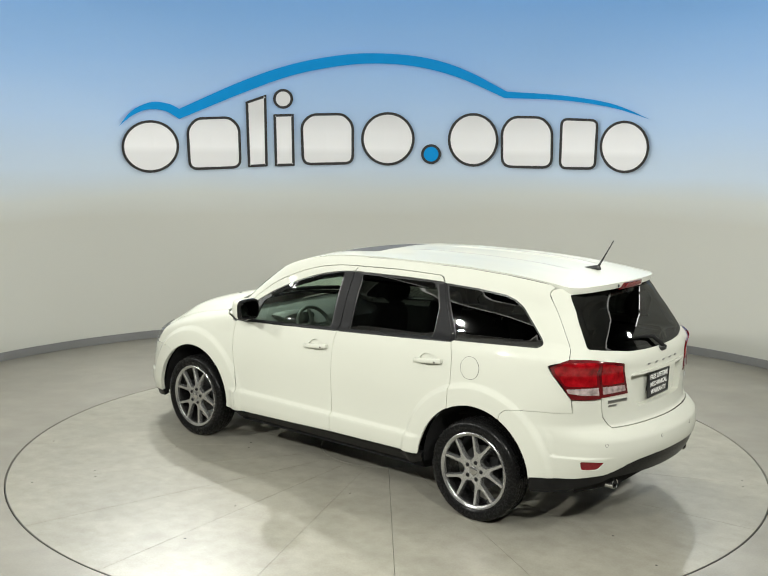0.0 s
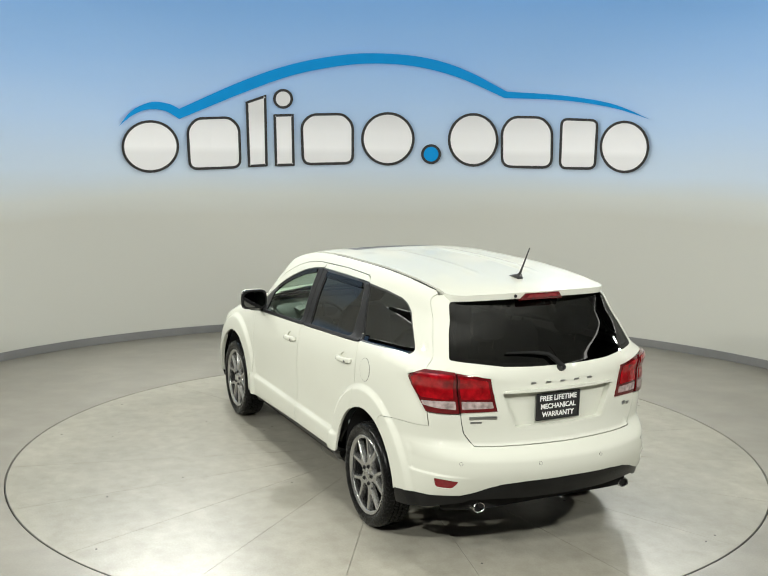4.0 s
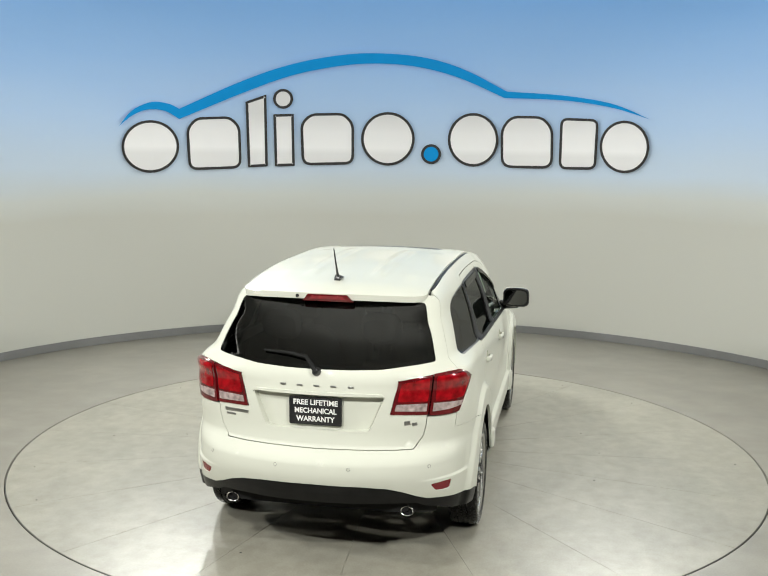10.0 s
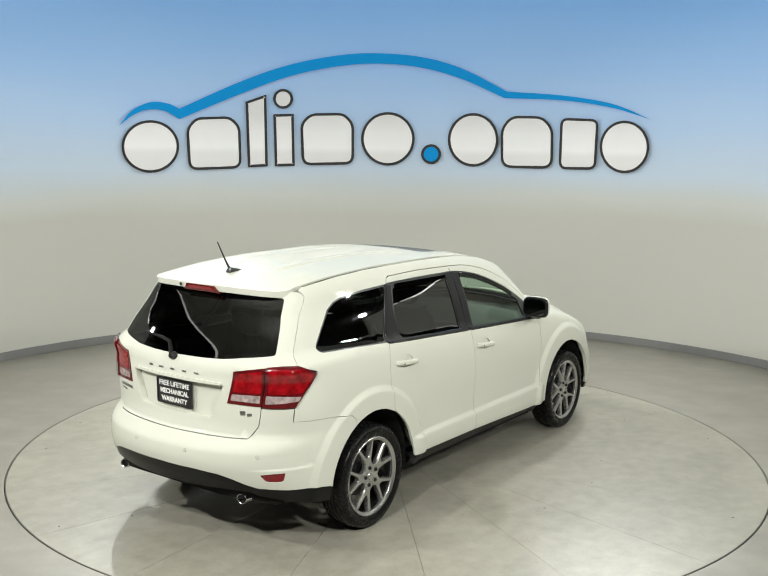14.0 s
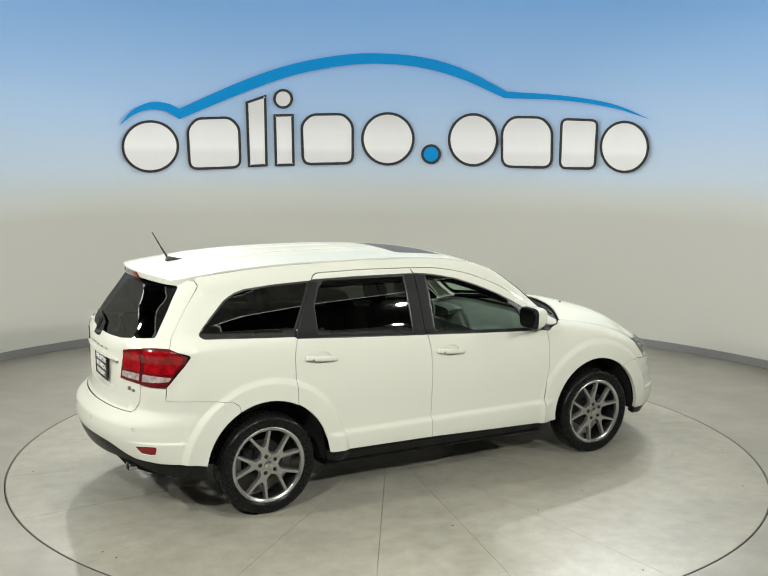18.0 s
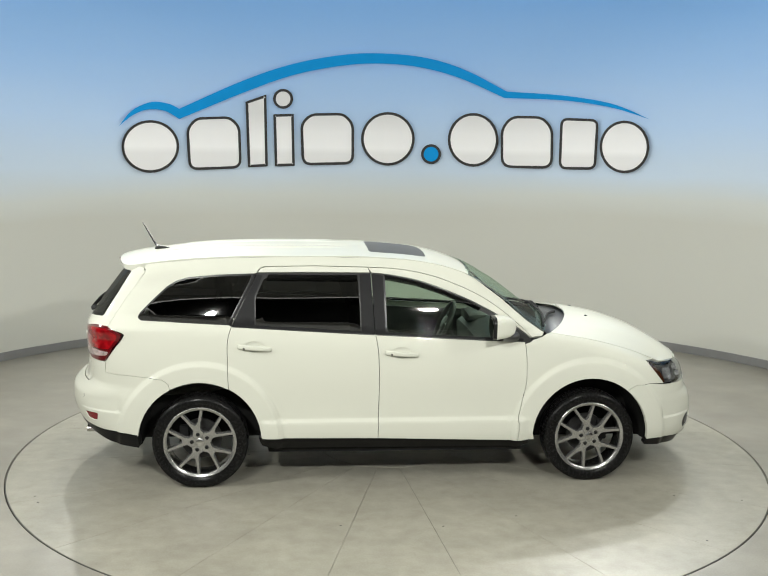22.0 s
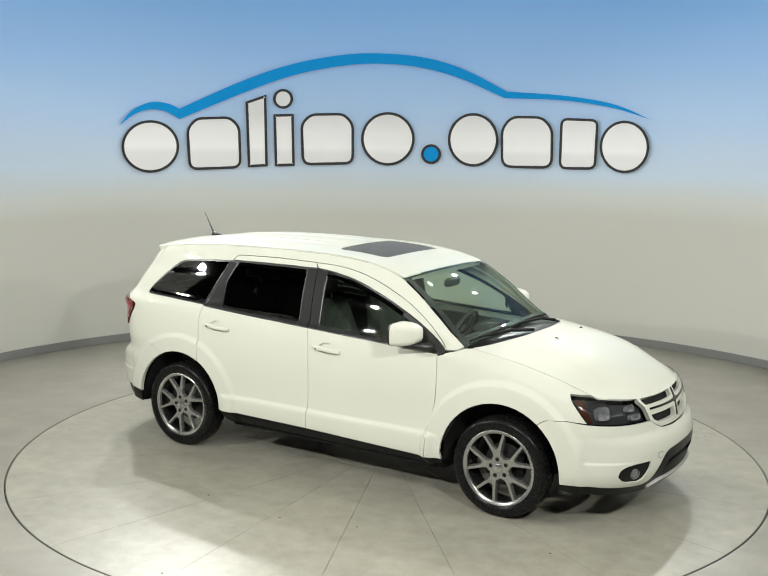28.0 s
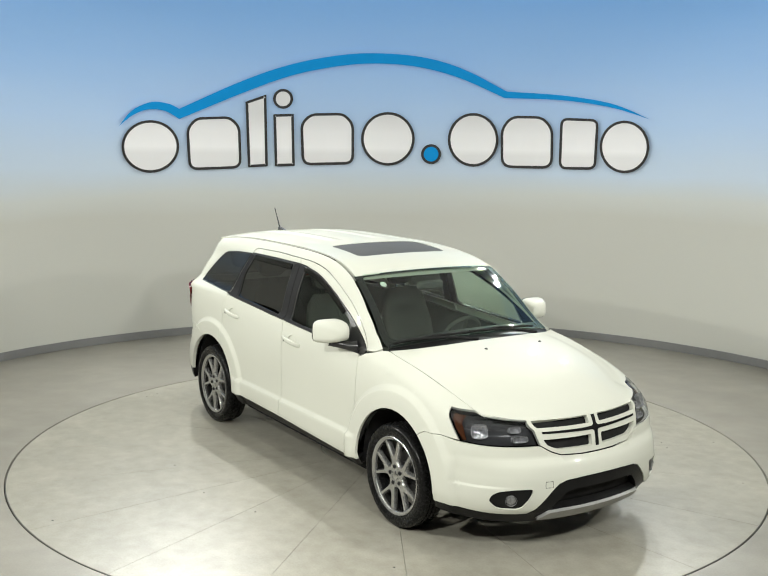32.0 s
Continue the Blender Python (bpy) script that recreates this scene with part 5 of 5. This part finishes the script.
# tail lamps: one piece on the body, one on the tailgate
for flip in (False, True):
    outer = [tx(2.090, 1.184), tx(2.042, 1.164), tx(1.989, 1.140), tx(2.001, 1.105), tx(2.054, 1.035), tx(2.108, 0.942), ty(0.76, 0.937), ty(0.70, 0.937), ty(0.648, 0.939), ty(0.661, 1.06), ty(0.674, 1.178), ty(0.74, 1.185)]
    inner = [ty(0.668, 1.177), ty(0.56, 1.161), ty(0.478, 1.144), ty(0.458, 1.05), ty(0.433, 0.947), ty(0.54, 0.945), ty(0.642, 0.941), ty(0.655, 1.06)]
    for nm, out, host in (("tail_lamp", straight(outer), car), ("gate_lamp", straight(inner), hatch)):
        proud = 0.014 if nm == "tail_lamp" else 0.006
        tl = panel(nm, out, tail, DEEP_RED, host, "dark red tail lamp lens", step=0.03, inset=-proud, rim=0.03, flip=flip)
        z0, z1 = (0.957, 1.01)
        if nm == "tail_lamp":
            band = [ty(0.670, 1.012), ty(0.74, 1.010), tx(2.080, 1.005), tx(2.092, 0.980), ty(0.76, 0.968), ty(0.665, 0.962)]
            glow = [ty(0.686, 1.164), ty(0.74, 1.168), tx(2.078, 1.167), tx(2.014, 1.138), tx(2.038, 1.08), tx(2.074, 1.025), ty(0.74, 1.022), ty(0.679, 1.024)]
        else:
            band = [ty(0.638, 1.010), ty(0.54, 1.008), ty(0.466, 1.006), ty(0.457, 0.968), ty(0.54, 0.966), ty(0.634, 0.963)]
            glow = [ty(0.652, 1.160), ty(0.56, 1.144), ty(0.494, 1.131), ty(0.472, 1.022), ty(0.54, 1.022), ty(0.641, 1.022)]
        band, glow = straight(band), straight(glow)
        panel("clear_band", rounded(band, 0.008), tail, CLEAR_LENS, tl, "clear reversing lamp band", step=0.02, inset=-proud - 0.003, rim=0.005, flip=flip)
        panel("red_field", rounded(glow, 0.015), tail, RED, tl, "bright red lamp field", step=0.02, inset=-proud - 0.003, rim=0.005, flip=flip)

# fuel door, on the left flank only
fuel = [(-1.393 + 0.073 * math.cos(a), 1.040 + 0.075 * math.sin(a)) for a in [2 * math.pi * k / 32 for k in range(32)]]
fuel_out = [(-1.393 + 0.0755 * math.cos(a), 1.040 + 0.0775 * math.sin(a)) for a in [2 * math.pi * k / 32 for k in range(32)]]
panel("fuel_seam", fuel_out, side, TRIM, car, inset=-0.0012, rim=0.002, holes=[fuel], step=0.02)
panel("fuel_flap", fuel, side, PAINT, car, "round white fuel flap", inset=-0.002, rim=0.004, step=0.03)

# handles
for flip in (False, True):
    for x0, z0 in ((0.022, 0.988), (-1.045, 1.040)):
        y = side(x0, z0).y
        h = blob([(-0.125, y + 0.002, 0.004, 0.006, 0.012), (-0.115, y + 0.012, 0.003, 0.012, 0.017), (-0.06, y + 0.022, 0.001, 0.013, 0.018), (0.05, y + 0.022, -0.001, 0.013, 0.018), (0.112, y + 0.010, -0.003, 0.012, 0.016), (0.124, y + 0.002, -0.004, 0.006, 0.011)], 16)
        cup = handle_hollow(x0, z0)
        if flip:
            h.transform(Matrix.Diagonal((1, -1, 1, 1)))
        hd = part("door_handle", h, PAINT, car, "white pull handle", m=pose(x0, 0, z0, 0, 4 if x0 > -0.5 else 4, 0))
        panel("handle_cup", cup, side, PAINT, hd, inset=0.010, rim=0.001, step=0.02, flip=flip)
        part("key_lock", lathe([(0.0, 0.003), (0.007, 0.003), (0.008, 0.0)], 12, "z"), STEEL, hd, m=pose(x0 - 0.075, (y + 0.034) * (-1 if flip else 1), z0, 90 if flip else -90, 0, 0))

# mirrors
for flip in (False, True):
    sg = -1 if flip else 1
    shell = blob([(0.0, 0, 0, 0.112, 0.082), (0.055, -sg * 0.010, 0.002, 0.106, 0.079), (0.105, -sg * 0.026, 0.001, 0.090, 0.070), (0.140, -sg * 0.038, 0.0, 0.068, 0.053), (0.157, -sg * 0.044, 0.0, 0.038, 0.028), (0.161, -sg * 0.046, 0.0, 0.012, 0.008)], 28, 4.2)
    mr = part("mirror", shell, PAINT, car, "white door mirror", m=pose(0.688, sg * 0.962, 1.196, 0, 0, sg * 2))
    part("mirror_bezel", blob([(-0.022, 0, 0, 0.106, 0.076), (-0.014, 0, 0, 0.111, 0.081), (0.001, 0, 0, 0.1125, 0.0825)], 28, 4.2), GLOSS_BLACK, mr, "black mirror bezel", m=pose(0.688, sg * 0.962, 1.196, 0, 0, sg * 2))
    part("mirror_glass", blob([(-0.0255, 0, 0, 0.094, 0.064), (-0.020, 0, 0, 0.096, 0.066)], 28, 3.6), MIRROR, mr, "mirror glass", m=pose(0.688, sg * 0.962, 1.196, 0, 0, sg * 2))
    part("mirror_arm", tube([(0.735, sg * 0.965, 1.126), (0.78, sg * 0.905, 1.108), (0.85, sg * 0.855, 1.098), (0.87, sg * 0.82, 1.098)], [0.032, 0.028, 0.034, 0.042], 12), TRIM, mr, "black mirror arm")

# wheels
def spoke_set(phase=90):
    """Five forked spokes, each a chamfered plate that widens to the hub."""
    half = [(0.036, 0.026), (0.056, 0.043), (0.066, 0.042), (0.080, 0.032), (0.092, 0.0285), (0.105, 0.030), (0.125, 0.0375), (0.150, 0.0490), (0.190, 0.0675), (0.222, 0.0830), (0.236, 0.0905),
            (0.244, 0.0685), (0.231, 0.0620), (0.195, 0.0445), (0.165, 0.0295), (0.150, 0.0215), (0.140, 0.0145), (0.134, 0.0070)]
    fork = half + [(0.132, 0.0)] + [(u, -v) for u, v in reversed(half)]
    n = len(fork)
    bms = []
    for k in range(5):
        b = radians(72 * k + phase)
        bm = bmesh.new()
        rings = []
        for drop, pull in ((0.034, -0.003), (0.0045, 0.0), (0.0, 0.0032)):
            row = []
            for i, (u, v) in enumerate(fork):
                (u0, v0), (u1, v1) = fork[i - 1], fork[(i + 1) % n]
                q = math.hypot(u1 - u0, v1 - v0)
                x, z = u + pull * (v1 - v0) / q, v - pull * (u1 - u0) / q
                row.append(bm.verts.new((x * math.cos(b) - z * math.sin(b), 0.0285 + 0.014 * max(0.0, u - 0.09) - drop, x * math.sin(b) + z * math.cos(b))))
            rings.append(row)
        for a, c in zip(rings, rings[1:]):
            for i in range(n):
                bm.faces.new((a[i], a[(i + 1) % n], c[(i + 1) % n], c[i]))
        bm.faces.new(rings[-1])
        bms.append(bm)
    return bms


def wheel(x, sg, phase=90, y=0.806):
    """A wheel whose outer face looks along +y; mirrored for the other flank."""
    fl = Matrix.Diagonal((1, sg, 1, 1))
    m = pose(x, 0, HUB_Z) @ fl @ Matrix.Translation((0, y, 0))
    T = TYRE_R
    r_m = m @ Matrix.Diagonal((0.995, 1, 0.995, 1))
    tread = [(0.260, 0.078), (0.272, 0.088), (0.290, 0.095), (0.304, 0.097), (0.322, 0.094), (0.338, 0.084), (T - 0.003, 0.068), (T, 0.050), (T, 0.034), (T - 0.007, 0.033), (T - 0.007, 0.028), (T, 0.027), (T, 0.003), (T - 0.007, 0.002), (T - 0.007, -0.003), (T, -0.004), (T, -0.028), (T - 0.007, -0.029), (T - 0.007, -0.034), (T, -0.035), (T - 0.003, -0.068), (0.338, -0.084), (0.300, -0.100), (0.250, -0.09)]
    w = part("wheel", lathe(tread, 72, "y"), RUBBER, car, "grey multi-spoke alloy wheel with black tyre", m=m)
    part("rim", lathe([(0.267, 0.080), (0.265, 0.087), (0.261, 0.0895), (0.257, 0.088), (0.244, 0.0815), (0.241, 0.079), (0.239, 0.074), (0.240, 0.058), (0.246, 0.050)], 72, "y"), ALLOY, w, "polished alloy rim", m=r_m)
    part("barrel", lathe([(0.246, 0.058), (0.240, 0.030), (0.236, -0.05), (0.245, -0.09), (0.262, -0.092)], 48, "y"), BARREL, w, "dark rim barrel", m=r_m)
    for sp in spoke_set(phase):
        part("spoke", sp, ALLOY, w, m=r_m @ Matrix.Translation((0, 0.045, 0)))
    part("hub", lathe([(0.0, 0.0725), (0.068, 0.0725), (0.073, 0.070), (0.076, 0.062), (0.076, 0.03)], 40, "y"), ALLOY, w, m=r_m)
    part("centre_cap", lathe([(0.0, 0.081), (0.022, 0.080), (0.028, 0.077), (0.031, 0.070)], 24, "y"), STEEL, w, "round centre cap", m=r_m)
    for k in range(5):
        a = radians(72 * k + phase)
        part("wheel_nut", lathe([(0.0, 0.010), (0.008, 0.009), (0.0105, 0.007), (0.011, 0.002), (0.0145, 0.001), (0.015, -0.002)], 12, "y"), DARK, w, m=r_m @ Matrix.Translation((0.060 * math.cos(a), 0.0735, 0.060 * math.sin(a))))
    part("brake_disc", lathe([(0.0, 0.010), (0.075, 0.010), (0.080, -0.01), (0.150, -0.01), (0.150, -0.03), (0.0, -0.03)], 40, "y"), IRON, w, "steel brake disc", m=r_m @ Matrix.Translation((0, -0.02, 0)))
    part("brake_caliper", moved(box(0.07, 0.06, 0.15, 0.012), 0.135 * (1 if x > 0 else -1) * 0.9, -0.02, 0.03), DARK, w, m=r_m)


for x in (WHEEL_F, WHEEL_R):
    for sg in (1, -1):
        wheel(x, sg, 101 if x > 0 else 105)

# underbody, cabin tub and seats
under = blob([(-2.30, 0, 0.42, 0.55, 0.07), (-2.1, 0, 0.40, 0.70, 0.12), (-1.9, 0, 0.38, 0.45, 0.15), (-1.0, 0, 0.37, 0.45, 0.14), (-0.95, 0, 0.31, 0.80, 0.10), (0.95, 0, 0.29, 0.80, 0.09), (1.0, 0, 0.34, 0.45, 0.14), (1.9, 0, 0.34, 0.45, 0.14), (2.1, 0, 0.33, 0.66, 0.09), (2.28, 0, 0.33, 0.50, 0.07)], 20, 8)
part("underbody", under, DARK, car, "black underbody")
for s in (1, -1):
    lining = [(-2.02, 1.13), (-1.6, 1.175), (-1.0, 1.150), (-0.15, 1.100), (0.6, 1.062), (0.95, 1.04), (0.95, 0.42), (-0.95, 0.42), (-1.05, 0.82), (-1.9, 0.86)]
    panel("door_lining", lining, side, CABIN, car, "dark cabin side lining", inset=0.075, rim=0.02, step=0.08, flip=s < 0)
    panel("side_shield", [(1.02, 0.45), (1.02, 1.04), (1.9, 0.86), (1.95, 0.72), (1.75, 0.75), (1.45, 0.81), (1.15, 0.70)], side, DARK, car, inset=0.03, rim=0.0, step=0.1, flip=s < 0)
    panel("tail_shield", [(-1.3, 0.85), (-1.3, 1.16), (-1.95, 1.16), (-2.02, 1.0), (-2.02, 0.80), (-1.6, 0.83)], side, DARK, car, inset=0.03, rim=0.0, step=0.1, flip=s < 0)
panel("nose_shield", ring([(0.0, 0.80), ny(0.45, 0.80), nx(2.0, 0.85), nx(1.9, 0.40), ny(0.5, 0.25), (0.0, 0.25)]), nose, DARK, car, inset=0.09, rim=0.0, step=0.1)
panel("gate_lining", ring([(0.0, 1.17), ty(0.60, 1.17), ty(0.66, 1.0), ty(0.60, 0.70), ty(0.7, 0.45), (0.0, 0.45)]), tail, CABIN, car, inset=0.07, rim=0.0, step=0.1)
part("cabin_floor", join([moved(box(1.86, 1.45, 0.03, 0.01), -0.05, 0, 0.44), moved(box(1.1, 0.90, 0.03, 0.01), -1.52, 0, 0.44)]), CABIN, car)
panel("headliner", [(0.50, -0.56), (0.50, 0.56), (-1.80, 0.52), (-1.80, -0.52)], roof, HEADLINER, car, "pale grey headliner", inset=0.045, rim=0.0, step=0.12, holes=[])
dash = blob([(1.22, 0, 1.00, 0.68, 0.09), (1.10, 0, 1.01, 0.74, 0.10), (0.95, 0, 0.985, 0.74, 0.10), (0.78, 0, 0.92, 0.73, 0.13), (0.68, 0, 0.82, 0.70, 0.16)], 28, 6)
part("dashboard", dash, CABIN, car, "dark grey dashboard")
part("instrument_hood", blob([(0.86, 0.37, 1.06, 0.17, 0.03), (0.76, 0.37, 1.06, 0.19, 0.045), (0.70, 0.37, 1.05, 0.18, 0.04)], 20, 3), CABIN, car)
wheel_m = pose(0.52, 0.37, 0.985, 0, -64, 0)
stw = bmesh.new()
ringv = []
for k in range(40):
    a = 2 * math.pi * k / 40
    row = []
    for j in range(10):
        b = 2 * math.pi * j / 10
        rr = 0.185 + 0.015 * math.cos(b)
        row.append(stw.verts.new((rr * math.cos(a), rr * math.sin(a), 0.017 * math.sin(b))))
    ringv.append(row)
for k in range(40):
    for j in range(10):
        stw.faces.new((ringv[k][j], ringv[(k + 1) % 40][j], ringv[(k + 1) % 40][(j + 1) % 10], ringv[k][(j + 1) % 10]))
sw = part("steering_wheel", stw, CABIN, car, "dark steering wheel", m=wheel_m)
for a in (0, 180, 270):
    part("wheel_spoke", tube([(0.03 * math.cos(radians(a)), 0.03 * math.sin(radians(a)), -0.01), (0.18 * math.cos(radians(a)), 0.18 * math.sin(radians(a)), 0.0)], [0.02, 0.014], 8), STEEL if a == 270 else CABIN, sw, m=wheel_m)
part("horn_pad", lathe([(0.0, 0.018), (0.05, 0.014), (0.065, 0.0), (0.05, -0.02)], 20, "z"), CABIN, sw, m=wheel_m)
rv = screen(0.80, 0.0)
part("inside_mirror", blob([(-0.012, 0, 0, 0.115, 0.030), (0.0, 0, 0, 0.125, 0.036), (0.02, 0, 0, 0.09, 0.022)], 20, 4), CABIN, car, "cabin rear-view mirror", m=pose(rv.x - 0.10, 0, rv.z - 0.07))


def seat(x, y, wide=0.25, back=0.62, rest=True):
    st = part("seat", blob([(x - 0.26, y, 0.66, wide * 0.92, 0.07), (x - 0.20, y, 0.67, wide, 0.09), (x + 0.15, y, 0.69, wide, 0.09), (x + 0.27, y, 0.69, wide * 0.9, 0.06)], 22, 3.5), SEAT, car, "dark upholstered seat")
    bk = blob([(0.0, 0, 0, wide * 0.9, 0.06), (0.06, 0, 0, wide, 0.075), (0.30, 0, 0.0, wide * 0.98, 0.075), (back - 0.08, 0, 0, wide * 0.80, 0.06), (back, 0, 0, wide * 0.55, 0.035)], 22, 3.2)
    part("backrest", bk, SEAT, st, m=pose(x - 0.24, y, 0.68, 0, -105, 0) @ pose(0, 0, 0, 180, 0, 0))
    if rest:
        part("headrest", blob([(-0.055, 0, 0, 0.10, 0.07), (-0.02, 0, 0, 0.125, 0.10), (0.03, 0, 0, 0.12, 0.09), (0.055, 0, 0, 0.09, 0.06)], 20, 3), SEAT, st, m=pose(x - 0.24 - 0.205, y, 0.68 + 0.72, 0, -12, 0))
        for dy in (-0.05, 0.05):
            part("headrest_post", tube([(x - 0.41, y + dy, 1.24), (x - 0.44, y + dy, 1.36)], [0.006, 0.006], 6), STEEL, st)
    return st


for y in (0.37, -0.37):
    seat(0.10, y)
    seat(-0.85, y, 0.26, 0.58)
    seat(-1.55, y * 0.85, 0.22, 0.50)
part("console", blob([(-0.3, 0, 0.62, 0.10, 0.16), (0.1, 0, 0.60, 0.11, 0.14), (0.72, 0, 0.66, 0.13, 0.20)], 16, 5), CABIN, car)


# ---- movement ----
def motions():
    OX, OY = -0.0116, -0.0272
    times = [0.0, 0.1, 0.3, 0.7] + [1.5 * k for k in range(1, 21)] + [31.2, 31.7, 31.9, 32.0]
    rows_car, rows_table = [], []
    for t in times:
        turn = pose(0, 0, 0, 0, 0, 140.730 - 6.1364 * t)
        rows_car.append((t, turn @ pose(OX, OY, 0.0, 0, 0, -0.25)))
        rows_table.append((t, turn))
    walk(car, rows_car)
    walk(table, rows_table)


motions()
